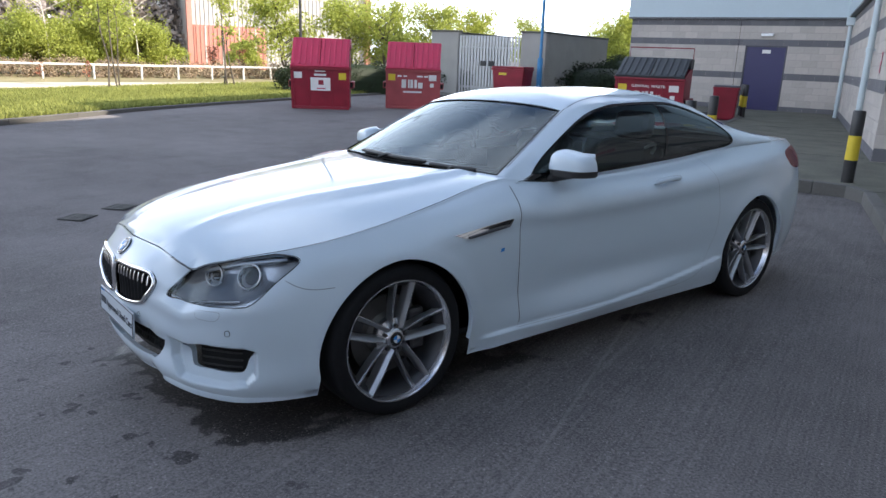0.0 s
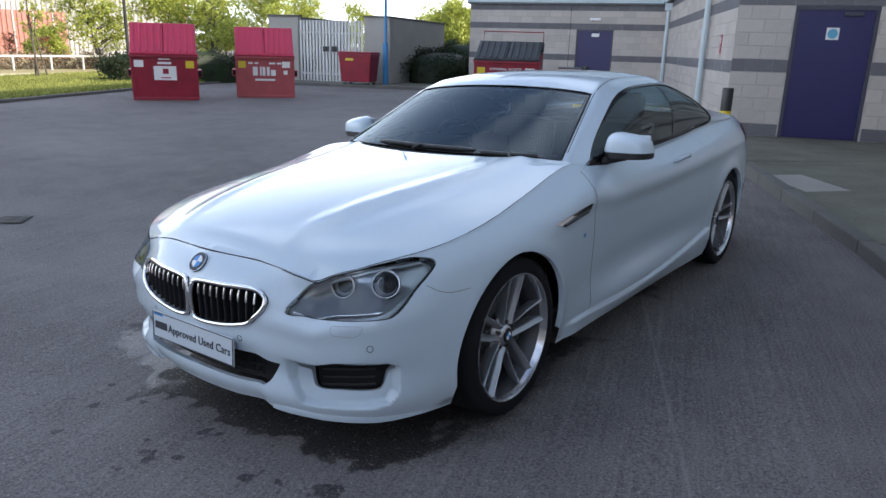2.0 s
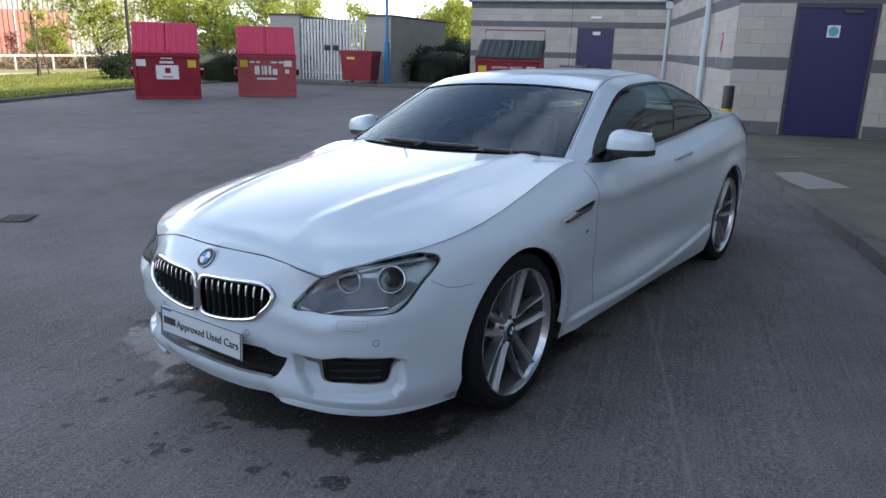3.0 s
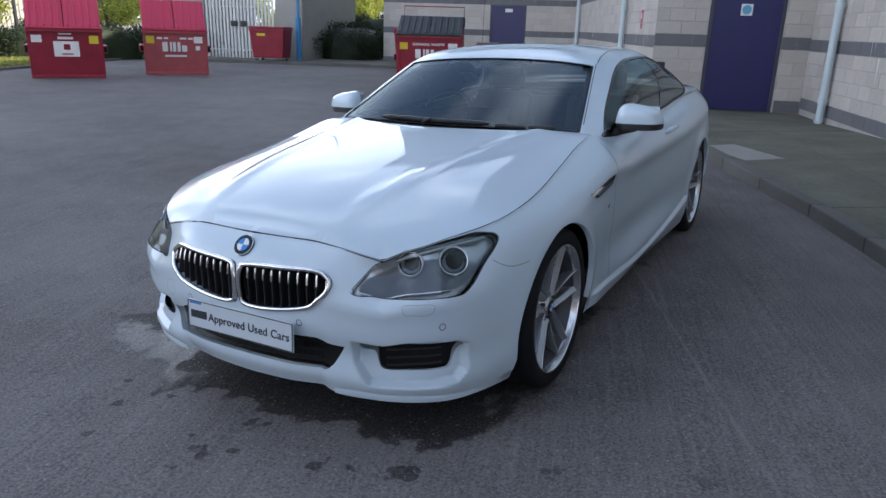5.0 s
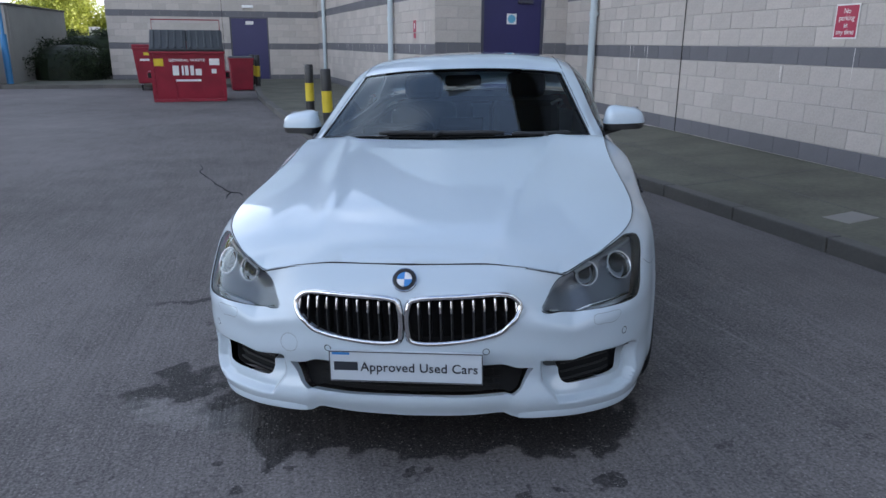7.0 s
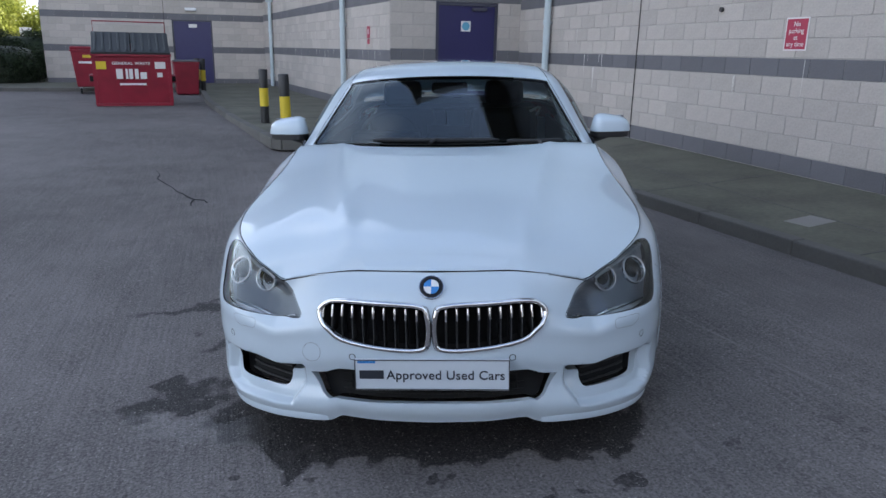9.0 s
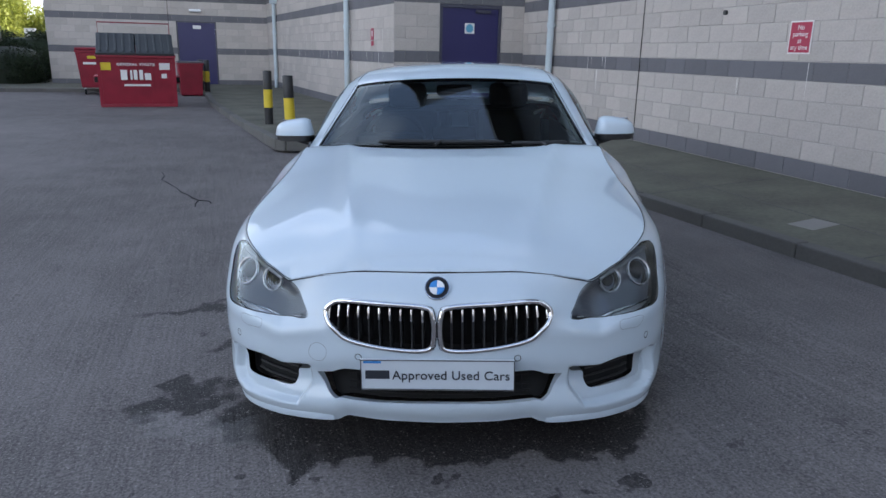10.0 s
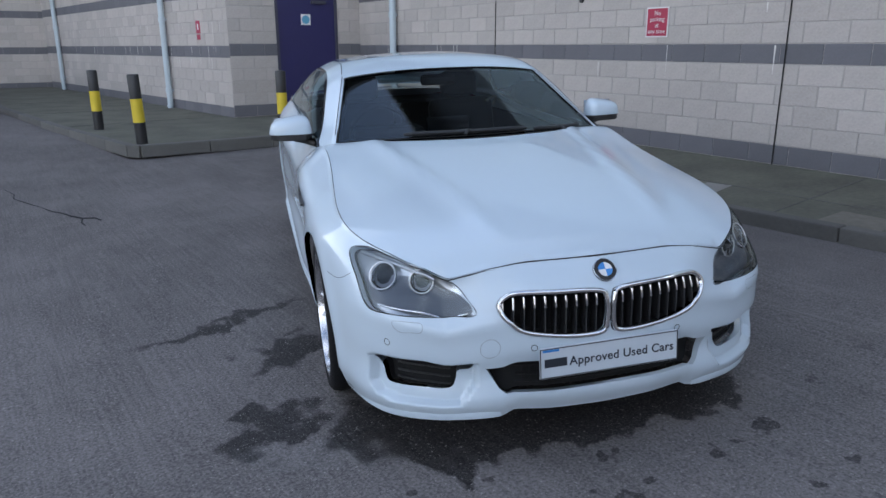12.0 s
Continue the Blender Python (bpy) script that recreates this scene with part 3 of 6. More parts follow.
# the yard lies to the right of each line's way
wall_east = block_wall("wall_east", (WALL_A, WALL_B), (WALL_A, -9.0), 0.19, 15, label="pale concrete block wall with dark grey bands", near=7.0, course=EAST_COURSE)
tagged(part("footing", box(0.3, WALL_B + 9, 0.19, (WALL_A + 0.152, (WALL_B - 9) / 2, 0.0)), "mortar"), "plain concrete footing below the block wall", "wall", kind="structure")
wall_door = block_wall("wall_door", CORNER, (WALL_A + 0.3, WALL_B), 0.095, 14, [(DOOR_X[0] - 0.06 - CORNER[0], DOOR_X[1] + 0.06 - CORNER[0], DOOR_TOP + 0.06 - 0.095)], "short block wall with dark bands round the navy door")
_ci = math.dist(CORNER, INNER)
wall_side = block_wall("wall_side", INNER, CORNER, 0.06, 14, label="pale block wall with dark bands and white lime streaks", near=_ci - 3)
PD_X, PD_TOP = (-2.32, -1.06), 2.25
wall_north = block_wall("wall_north", (-6.55, WALL_D), (INNER[0] + 0.3, WALL_D), 0.03, 14, [(PD_X[0] - 0.05 + 6.55, PD_X[1] + 0.05 + 6.55, PD_TOP + 0.05 - 0.03)], "pale block end wall with dark grey bands", near=4)
wall_return = block_wall("wall_return", (-6.55, WALL_D + 9), (-6.55, WALL_D), 0.03, 14, label="pale block side wall with dark bands", near=9)


def lime_streaks(wall, count, x0, x1, seed, course=COURSE):
    """White lime that has run down from the joints."""
    r, v, f = random.Random(seed), [], []
    for _ in range(count):
        x, w, top, drop = r.uniform(x0, x1), r.uniform(0.006, 0.022), r.choice((5, 6, 8)) * course + r.uniform(-0.02, 0.0), r.uniform(0.1, 0.42)
        n = len(v)
        v += [(x - w / 2, -0.0075, top), (x + w / 2, -0.0075, top), (x + w * 0.35, -0.0075, top - drop * 0.6), (x + w * 0.08, -0.0075, top - drop), (x - w * 0.08, -0.0075, top - drop), (x - w * 0.3, -0.0075, top - drop * 0.55)]
        f.append(tuple(range(n, n + 6))[::-1])
    tagged(part("lime_streaks", (v, [], f), "lime", wall, "white lime run down the blocks"), kind="stuff")


lime_streaks(wall_side, 60, _ci - 11, _ci - 0.3, 3)
lime_streaks(wall_east, 14, 1.0, 9.5, 4, EAST_COURSE)

TOP_H = 12.8
BAND_H = 7.5


def upper(name, pts, label):
    ob = part(name, prism(pts, BAND_H - 3.23, "Z"), "cladding", m=Matrix.Translation((0, 0, 3.23)))
    part("upper_cladding", prism(pts, TOP_H - BAND_H, "Z"), "cladding_dark", ob, "dark slate metal cladding", m=Matrix.Translation((0, 0, BAND_H - 3.23)))
    tagged(ob, label, "wall", kind="structure")
    part("flashing", prism([(p[0], p[1]) for p in pts], 0.06, "Z"), "flashing", ob, "dark metal drip flashing", m=Matrix.Translation((0, 0, -0.0602)))
    return ob


_upper = upper("upper_wall", [(WALL_A - 0.12, -9), (WALL_A - 0.12, WALL_B - 0.12), (CORNER[0] - 0.13, WALL_B - 0.12), (INNER[0] - 0.12, WALL_D - 0.12), (-6.67, WALL_D - 0.12), (-6.67, 34), (34, 34), (34, -9)], "pale blue-grey metal cladding above the block walls")


part("eaves", prism([(WALL_A - 1.35, -9), (WALL_A - 1.35, WALL_B - 1.1), (CORNER[0] - 1.2, WALL_B - 1.1), (INNER[0] - 1.2, WALL_D - 1.1), (-7.7, WALL_D - 1.1), (-7.7, 34.5), (34, 34.5), (34, -9)], 0.45, "Z"), "flashing", _upper, "dark eaves along the roof edge", m=Matrix.Translation((0, 0, TOP_H - 3.23 + 0.002)))

# an unseen wall is added behind to cut the skylight on the car's front
wall_south = block_wall("wall_south", (WALL_A + 0.3, -11.5), (-16.0, -11.5), 0.0, 22, label="plain block wall closing the yard behind")


def steel_door(name, x0, x1, top, y, base, label):
    d = thing(name, label, "door", Matrix.Translation(((x0 + x1) / 2, y, base)), kind="structure")
    w, h = x1 - x0, top - base
    part("leaf", box(w, 0.045, h - 0.012, (0, 0.05, 0.006), 0.003), "door", d)
    for s in (-1, 1):
        part("jamb", box(0.055, 0.1, h, (s * (w / 2 + 0.0285), 0.05, 0), 0.003), "frame", d)
    part("head", box(w + 0.114, 0.1, 0.068, (0, 0.05, h - 0.011), 0.003), "frame", d)
    return d


door_1 = steel_door("door_1", *DOOR_X, DOOR_TOP, WALL_B, 0.1, "closed navy steel fire door with a small round sign")
part("door_sign", box(0.2, 0.004, 0.2, (-0.02, 0.024, 1.69), 0.001), "sticker", door_1, "white square sign")
part("sign_disc", lathe([(0.001, 0), (0.08, 0), (0.08, -0.003), (0.001, -0.003)], 24, axis="Y"), "sign_blue", door_1, "blue disc of the sign", m=pose(-0.02, 0.0215, 1.79))
part("closer_box", box(0.3, 0.06, 0.06, (0.25, 0.0, DOOR_TOP - 0.2), 0.005), "frame", door_1)
door_2 = steel_door("door_2", *PD_X, PD_TOP, WALL_D, 0.05, "closed navy steel door in the end wall")
part("door_sign", box(0.28, 0.004, 0.12, (0.02, 0.024, 1.98), 0.001), "sticker", door_2, "small white notice")
_lamp = thing("wall_lamp", "small white bulkhead lamp above the navy door", "lamp", Matrix.Translation((-1.7, WALL_D, 2.6)))
part("housing", box(0.4, 0.12, 0.1, (0, -0.075, 0), 0.02), "white", _lamp)
_lamp = thing("wall_lamp", "round bulkhead lamp under the eaves flashing", "lamp", Matrix.Translation((2.18, 12.2, 2.95)))
part("housing", box(0.14, 0.2, 0.14, (0, 0, 0), 0.03), "black", _lamp)
part("bowl", lathe([(0.001, -0.02), (0.05, -0.015), (0.06, 0.02), (0.06, 0.05)], 16, axis="Z"), "yellow", _lamp, m=pose(-0.09, 0, 0.05))


def downpipe(x, y, out, label, hopper=False):
    """A square-shouldered round pipe down a wall; out: the way from the wall."""
    d = thing("downpipe", label, "pipe", Matrix.Translation((x, y, 0)), "downpipes on the block walls")
    part("pipe", tube([(0, 0, 0.12), (0, 0, 3.1)], 0.062, 16), "pipe", d)
    for z in (0.42, 1.9, 2.9):
        part("collar", lathe([(0.062, z), (0.075, z + 0.004), (0.075, z + 0.09), (0.062, z + 0.094)], 16, axis="Z"), "pipe", d)
        part("bracket", box(0.05 + 0.1 * abs(out[0]), 0.05 + 0.1 * abs(out[1]), 0.03, (-out[0] * 0.05, -out[1] * 0.05, z + 0.03)), "pipe", d)
    part("shoe", tube([(0, 0, 0.2), (0, 0, 0.12), (out[0] * 0.05, out[1] * 0.05, 0.095)], 0.066, 12), "pipe", d)
    if hopper:
        part("hopper", box(0.26, 0.2, 0.24, (0, 0, 2.88), 0.02), "pipe", d)
    return d


downpipe(WALL_A - 0.1, 9.45, (-1, 0), "pale grey-blue downpipe on the block wall")
_cd = (Vector(INNER) - Vector(CORNER)).normalized()
for _t, _h in ((3.05, False), (12.2, True)):
    _p = Vector(CORNER) + _cd * _t + Vector((-_cd.y, _cd.x)) * 0.1
    downpipe(_p.x, _p.y, (-1, 0), "pale grey-blue downpipe with collars on the side wall", _h)


def wall_plate(name, label, m, w, h, mat, border=None):
    s = thing(name, label, "sign", m)
    if border:
        part("panel", box(w, 0.004, h, (0, -0.002, 0), 0.001), border, s)
        part("face", box(w - 0.03, 0.002, h - 0.03, (0, -0.0052, 0.015), 0.0005), mat, s)
    else:
        part("panel", box(w, 0.004, h, (0, -0.002, 0), 0.001), mat, s)
    return s


_A = pose(WALL_A - 0.013, 3.335, 1.487, 0, 0, -90)
_sg = wall_plate("no_parking_sign", "red and white no parking sign screwed to the block wall", _A, 0.325, 0.34, "sign_red", "sticker")
for _i, _t in enumerate(("No", "parking", "at", "any time")):
    lettering(_t, 0.072, "sticker", _sg, pose(0, -0.0066, 0.27 - 0.068 * _i, 90))
_p = Vector(CORNER) + _cd * 1.35
_f = thing("fire_sign", "small red and white fire notice on the side wall", "sign", Matrix.Translation((_p.x, _p.y, 1.52)) @ Matrix.Rotation(math.atan2(-_cd.y, -_cd.x), 4, "Z"))
part("panel", box(0.2, 0.004, 0.24, (0, -0.015, 0.12), 0.001), "sign_red", _f)
part("pictogram", box(0.06, 0.002, 0.11, (0, -0.0182, 0.19)), "sticker", _f)
part("call_point", box(0.16, 0.004, 0.1, (0, -0.015, 0), 0.001), "sign_red", _f)
_v = thing("vent_stub", "small dark pipe stub in the block wall", "pipe", pose(WALL_A - 0.013, 4.6, 1.96, 0, 0, -90))
part("stub", lathe([(0.001, -0.03), (0.028, -0.03), (0.028, 0.0)], 12, axis="Y"), "black", _v)
for _i, _y in enumerate((6.45, 1.68)):
    _j = tagged(part("movement_joint", box(0.004, 0.014, 3.1, (0, 0, 0)), "seam", m=Matrix.Translation((WALL_A - 0.0125, _y, 0.17))), "dark sealant movement joint in the block wall", "joint", "movement joints", "structure")
tagged(part("movement_joint", box(0.014, 0.004, 3.0), "seam", m=Matrix.Translation((-2.62, WALL_D - 0.0125, 0.1))), "dark sealant movement joint in the end wall", "joint", "movement joints", "structure")


# ---- bollards ----
def bollard():
    b = thing("bollard", "black steel bollard with a yellow band on the pavement", "bollard", group="bollards")
    part("post", lathe([(0.001, -0.02), (0.078, -0.02), (0.078, 0.30)], 20, axis="Z"), "black", b)
    part("band", lathe([(0.079, 0.30), (0.079, 0.62)], 20, axis="Z"), "yellow", b, "yellow painted band")
    part("cap", lathe([(0.078, 0.62), (0.078, 0.93), (0.07, 0.945), (0.001, 0.95)], 20, axis="Z"), "black", b)
    for c in b.children:
        smooth(c)
    return b


_b = bollard()
_b.matrix_basis = pose(-0.05, 10.3, 0.09)
for _x, _y, _r in ((0.15, 8.02, -1.5), (2.26, 8.1, 0), (-1.5, 20.9, 0), (-1.32, 20.2, 0.5)):
    copy_thing(_b, pose(_x, _y, 0.09, 0, _r, 0))


# ---- bins ----
def skip_bin(m, paint, lid, label, logo, words="", rail=False, faded="", fz=1.22, ridge=2.03):
    """A front-lift waste container: ribbed steel body, side pockets, two ribbed sloping lids. It faces -y."""
    b = thing("waste_container", label, "container", m, "large waste containers")
    w, d = 1.7, 1.25
    body = [(-d / 2 + 0.12, 0.05), (d / 2, 0.05), (d / 2, ridge - 0.28), (d / 2 - 0.2, ridge - 0.23), (-d / 2, fz)]
    part("body", prism([(y, z) for y, z in body], w, "X"), paint, b, m=Matrix.Translation((-w / 2, 0, 0)))
    for x in (-w / 2 - 0.02, w / 2 - 0.06):
        part("corner_rib", prism([(-d / 2 + 0.09, 0.04), (-d / 2 + 0.18, 0.04), (-d / 2 + 0.09, fz + 0.02), (-d / 2 - 0.025, fz + 0.02)], 0.08, "X"), paint, b, m=Matrix.Translation((x, 0, 0)))
    for x in (-0.36, 0.3):
        part("rib", prism([(-d / 2 + 0.1, 0.06), (-d / 2 + 0.2, 0.06), (-d / 2 + 0.1, fz - 0.04), (-d / 2 - 0.012, fz - 0.04)], 0.05, "X"), faded or paint, b, m=Matrix.Translation((x, 0, 0)))
    part("rim", box(w + 0.08, 0.09, 0.09, (0, -d / 2 - 0.01, fz - 0.07), 0.015), paint, b)
    part("skid", box(w + 0.02, 0.07, 0.08, (0, -d / 2 + 0.1, 0.0), 0.01), faded or paint, b)
    part("skid", box(w + 0.02, 0.07, 0.06, (0, d / 2 - 0.06, 0.0), 0.01), paint, b)
    for s in (-1, 1):
        p = part("fork_pocket", box(0.13, 0.8, 0.2, (s * (w / 2 + 0.066), 0.05, 0.62), 0.02), paint, b)
        # a near-black plate stands in for the shade inside the open pocket
        part("pocket_mouth", box(0.09, 0.01, 0.14, (s * (w / 2 + 0.066), -0.354, 0.65)), "seam", p)
    lz, ly = (fz + 0.02, -d / 2 - 0.05), (ridge, d / 2 - 0.6 + 0.9 * (fz - 1.22))
    slope = math.degrees(math.atan2(ly[0] - lz[0], ly[1] - lz[1]))
    ln = math.hypot(ly[0] - lz[0], ly[1] - lz[1])
    for s in (-1, 1):
        lm = Matrix.Translation((s * (w / 4 + 0.008), lz[1], lz[0])) @ Matrix.Rotation(radians(slope), 4, "X")
        lo = part("lid", box(w / 2 - 0.004, ln, 0.05, (0, ln / 2, 0), 0.015), lid, b, m=lm)
        for k in range(5):
            part("lid_rib", box(0.055, ln - 0.08, 0.03, (-0.34 + 0.17 * k, ln / 2, 0.045), 0.012), lid, lo)
        part("lid_lip", box(w / 2 + 0.02, 0.04, 0.1, (0, 0.0, -0.06), 0.01), lid, lo)
    part("lid_back", box(w + 0.04, 0.62 - 0.9 * (fz - 1.22), 0.3, (0, d / 2 - 0.3 + 0.45 * (fz - 1.22), ridge - 0.27), 0.04), lid, b)
    if rail:
        part("rail", tube([(-w / 2 + 0.02, d / 2, 1.5), (-w / 2 + 0.02, d / 2, 2.24), (w / 2 - 0.02, d / 2, 2.24), (w / 2 - 0.02, d / 2, 1.5)], 0.018, 8), "bin_red", b, "thin steel rail behind the lids")
    tilt = math.degrees(math.atan2(0.12, fz - 0.05))
    up = fz / 1.22
    face = Matrix.Translation((0, -d / 2 + 0.115, 0.1)) @ Matrix.Rotation(radians(tilt), 4, "X")

    def sheet(name, w_, h_, x, z, mat, depth=0.012, label=""):
        return part(name, box(w_, 0.003, h_, (0, 0, 0)), mat, b, label, m=face @ Matrix.Translation((x, -depth, z * up)))
    sheet("sticker", 0.22, 0.2, -0.68 if logo != 2 else 0.66, 0.78, "yellow", label="yellow warning sticker")
    sheet("sticker", 0.24, 0.18, 0.62 if logo != 2 else -0.66, 0.8, "sticker", label="white notice sticker")
    if logo == 2:
        sheet("poster", 0.62, 0.38, 0.02, 0.45, "sticker", label="white recycling poster")
        sheet("poster_mark", 0.15, 0.14, 0.02, 0.62, "bin_red", 0.016)
        sheet("poster_line", 0.26, 0.03, 0.02, 0.5, "lid_red", 0.016)
        sheet("lettering_bar", 0.36, 0.06, 0.0, 0.88, "sticker")
        sheet("lettering_bar", 0.3, 0.03, 0.0, 1.0, "sticker")
    else:
        for x, w_, z, h_ in ((-0.24, 0.13, 0.52, 0.24), (-0.1, 0.045, 0.52, 0.24), (-0.02, 0.075, 0.52, 0.24), (0.09, 0.075, 0.52, 0.24), (0.22, 0.13, 0.52, 0.16)):
            sheet("logo_shape", w_ * 1.1, h_ * 1.1, x * 1.15 - 0.02, z + 0.04, "sticker", 0.03, label="plain white block of the maker's mark")
        sheet("lettering_bar", 0.6, 0.055, -0.02, 0.41, "sticker", label="white bar of small print")
        if words:
            lettering(words, 0.1, "sticker", b, face @ Matrix.Translation((-0.02, -0.035, 0.92 * up)) @ pose(0, 0, 0, 90), spacing=1.1, bold=0.002)
        else:
            sheet("lettering_bar", 0.3, 0.05, -0.35, 0.9, "sticker")
            sheet("lettering_bar", 0.36, 0.05, 0.3, 0.9, "sticker")
        sheet("sticker", 0.12, 0.12, 0.6, 0.6, "sticker")
    return b


skip_bin(pose(-11.17, 12.68, 0, 0, 0, 37) @ Matrix.Diagonal((0.91, 1, 0.92, 1)), "bin_red", "lid_red", "bright red front-lift waste container with closed red lids", 2)
skip_bin(pose(-9.73, 15.11, 0, 0, 0, 33) @ Matrix.Diagonal((0.91, 1, 0.92, 1)), "bin_faded", "lid_red", "faded red front-lift waste container with white lettering", 1)
skip_bin(pose(-2.82, 16.03, 0, 0, 0, 6) @ Matrix.Diagonal((0.98, 1, 0.87, 1)), "bin_red", "lid_black", "scuffed red waste container with black ribbed lids", 1, "GENERAL WASTE", True, fz=1.38, ridge=1.91)


def wheeled_bin(m, label, w=1.25, d=1.0, h=1.25, lid="bin_red"):
    b = thing("wheeled_bin", label, "bin", m, "four-wheeled bins")
    t = bmesh.new()
    box(w, d, h - 0.32, (0, 0, 0.2), 0.03, t)
    for v in t.verts:
        k = 0.86 + 0.14 * (v.co.z - 0.2) / (h - 0.32)
        v.co.x, v.co.y = v.co.x * k, v.co.y * k
    part("body", t, "bin_red", b)
    part("rim", box(w + 0.05, d + 0.05, 0.06, (0, 0, h - 0.13), 0.015), "bin_red", b)
    part("lid", box(w + 0.03, d + 0.03, 0.08, (0, 0, h - 0.068), 0.03), lid, b)
    part("label_bar", box(0.3, 0.004, 0.08, (-0.2, -d / 2 - 0.004, h - 0.3)), "yellow", b)
    for x in (-w / 2 + 0.18, w / 2 - 0.18):
        for y in (-d / 2 + 0.18, d / 2 - 0.18):
            c = part("castor", lathe([(0.001, -0.025), (0.09, -0.025), (0.09, 0.025), (0.001, 0.025)], 16), "rubber", b, m=Matrix.Translation((x, y, 0.09)))
            part("fork", box(0.07, 0.1, 0.12, (0, 0, 0.06)), "galv", c)
    return b


wheeled_bin(pose(-9.75, 21.55, 0, 0, 0, 5), "red four-wheeled bin standing by the blue pole")
part("lettering_bar", box(0.34, 0.004, 0.06, (-0.3, -0.506, 0.86)), "sticker", wheeled_bin(pose(-4.3, 20.6, 0, 0, 0, 10), "red four-wheeled bin half hidden behind the waste container", 1.3, 1.0, 1.32), "white bar of small print")


def plastic_bin(m, label):
    """A tapered plastic bin that stands on its base, with a grey lid and two small wheels."""
    b = thing("plastic_bin", label, "bin", m)
    t = box(0.6, 0.56, 0.9, (0, 0, 0.02), 0.03)
    for v in t.verts:
        k = 1 + 0.17 * v.co.z / 0.92
        v.co.x, v.co.y = v.co.x * k, v.co.y * k
    part("body", t, "bin_red", b)
    part("rim", box(0.74, 0.7, 0.05, (0, 0, 0.9), 0.015), "bin_red", b)
    part("lid", box(0.7, 0.66, 0.05, (0, 0.01, 0.951), 0.02), "flashing", b, "dull grey lid")
    part("handle", tube([(-0.25, 0.36, 0.9), (-0.25, 0.42, 0.93), (0.25, 0.42, 0.93), (0.25, 0.36, 0.9)], 0.014, 8), "bin_red", b)
    for x in (-0.24, 0.24):
        part("wheel", lathe([(0.001, -0.025), (0.08, -0.025), (0.08, 0.025), (0.001, 0.025)], 16), "rubber", b, m=Matrix.Translation((x, 0.33, 0.08)))
    return b


plastic_bin(pose(-1.78, 19.85, 0.0, 0, 0, 8), "plain narrow red plastic bin beside the bollards")

# ---- bin store ----
store = thing("bin_store", "grey rendered bin store with flat coping and palisade gate", "store", pose(-11.3, 22.75, 0))
for _x, _w in ((-2.25, 1.3), (1.75, 1.05)):
    part("pier", box(_w, 0.25, 2.5, (_x, 0.1, 0), 0.01), "store", store)
    part("coping", box(_w + 0.06, 0.34, 0.07, (_x, 0.1, 2.502), 0.01), "kerb", store)
for _x, _y, _sx, _sy in ((2.15, 3.4, 0.25, 6.3), (-2.75, 3.4, 0.25, 6.3)):
    part("wall", box(_sx, _sy, 2.5, (_x, _y, 0), 0.01), "store", store)
    part("coping", box(_sx + 0.08, _sy + 0.04, 0.07, (_x, _y, 2.502), 0.01), "kerb", store)
gate = thing("palisade_gate", "closed galvanised palisade gate between two piers", "gate", pose(-11.3, 22.8, 0))
for _s in (-1, 1):
    for _z in (0.35, 1.9):
        part("rail", box(1.3, 0.05, 0.06, (_s * 0.68 - 0.2, 0.03, _z)), "galv", gate)
for _i in range(20):
    part("pale", box(0.09, 0.014, 2.3, (-1.52 + 0.138 * _i, -0.01, 0.08), 0.003), "galv", gate)
for _x in (-0.42, -0.05):
    part("lock_box", box(0.24, 0.06, 0.2, (_x, -0.05, 1.22), 0.01), "iron", gate, "dark steel lock box")
_pp = thing("blue_pole", "blue painted steel column beside the bin store", "pole", pose(-9.02, 22.3, 0))
part("shaft", tube([(0, 0, 0), (0, 0, 7.5)], 0.055, 12), "pole_blue", _pp)
part("sleeve", tube([(0, 0, 0), (0, 0, 1.6)], 0.1, 12), "pole_blue", _pp)

# ---- grass, fence, planting and distance ----
GRASS = [(-10.6, 0.0), (-11.7, 4.3), (-12.8, 7.7), (-13.5, 11.3), (-14.1, 15.0), (-14.6, 19.0), (-14.9, 24.0)]
gkerb = tagged(thing("grass_kerb", "", ""), "low dark concrete kerb along the grass verge", "kerb", kind="structure")
kerb_row(list(reversed(GRASS)), gkerb, 0.075, 0.14, 1.5, -0.05, inward=-1)
_bm = prism(GRASS + [(-14.9, 45), (-60, 60), (-60, -30), (-10.2, -8)], 0.1, "Z")
verge = tagged(part("grass_verge", _bm, "verge", m=Matrix.Translation((0, 0, -0.045))), "mown grass verge beyond the yard kerb", "grass", kind="structure")
rng = random.Random(5)


def blades(name, count, region, h, mat, label):
    v, f = [], []
    for _ in range(count):
        x, y = region()
        a, s, t = rng.uniform(0, math.tau), rng.uniform(0.012, 0.03), rng.uniform(0.3, 1.0) * h
        dx, dy, lx, ly = s * math.cos(a), s * math.sin(a), rng.uniform(-0.1, 0.1), rng.uniform(-0.1, 0.1)
        n = len(v)
        v += [(x - dx, y - dy, 0.045), (x + dx, y + dy, 0.045), (x + lx, y + ly, 0.055 + t)]
        f.append((n, n + 1, n + 2))
    return tagged(part(name, (v, [], f), mat), label, "grass", kind="stuff")


def _strip():
    t = rng.uniform(0, len(GRASS) - 1.001)
    a, b = GRASS[int(t)], GRASS[int(t) + 1]
    k, d = t % 1, rng.uniform(0.15, 7.0)
    return a[0] + (b[0] - a[0]) * k - d, a[1] + (b[1] - a[1]) * k


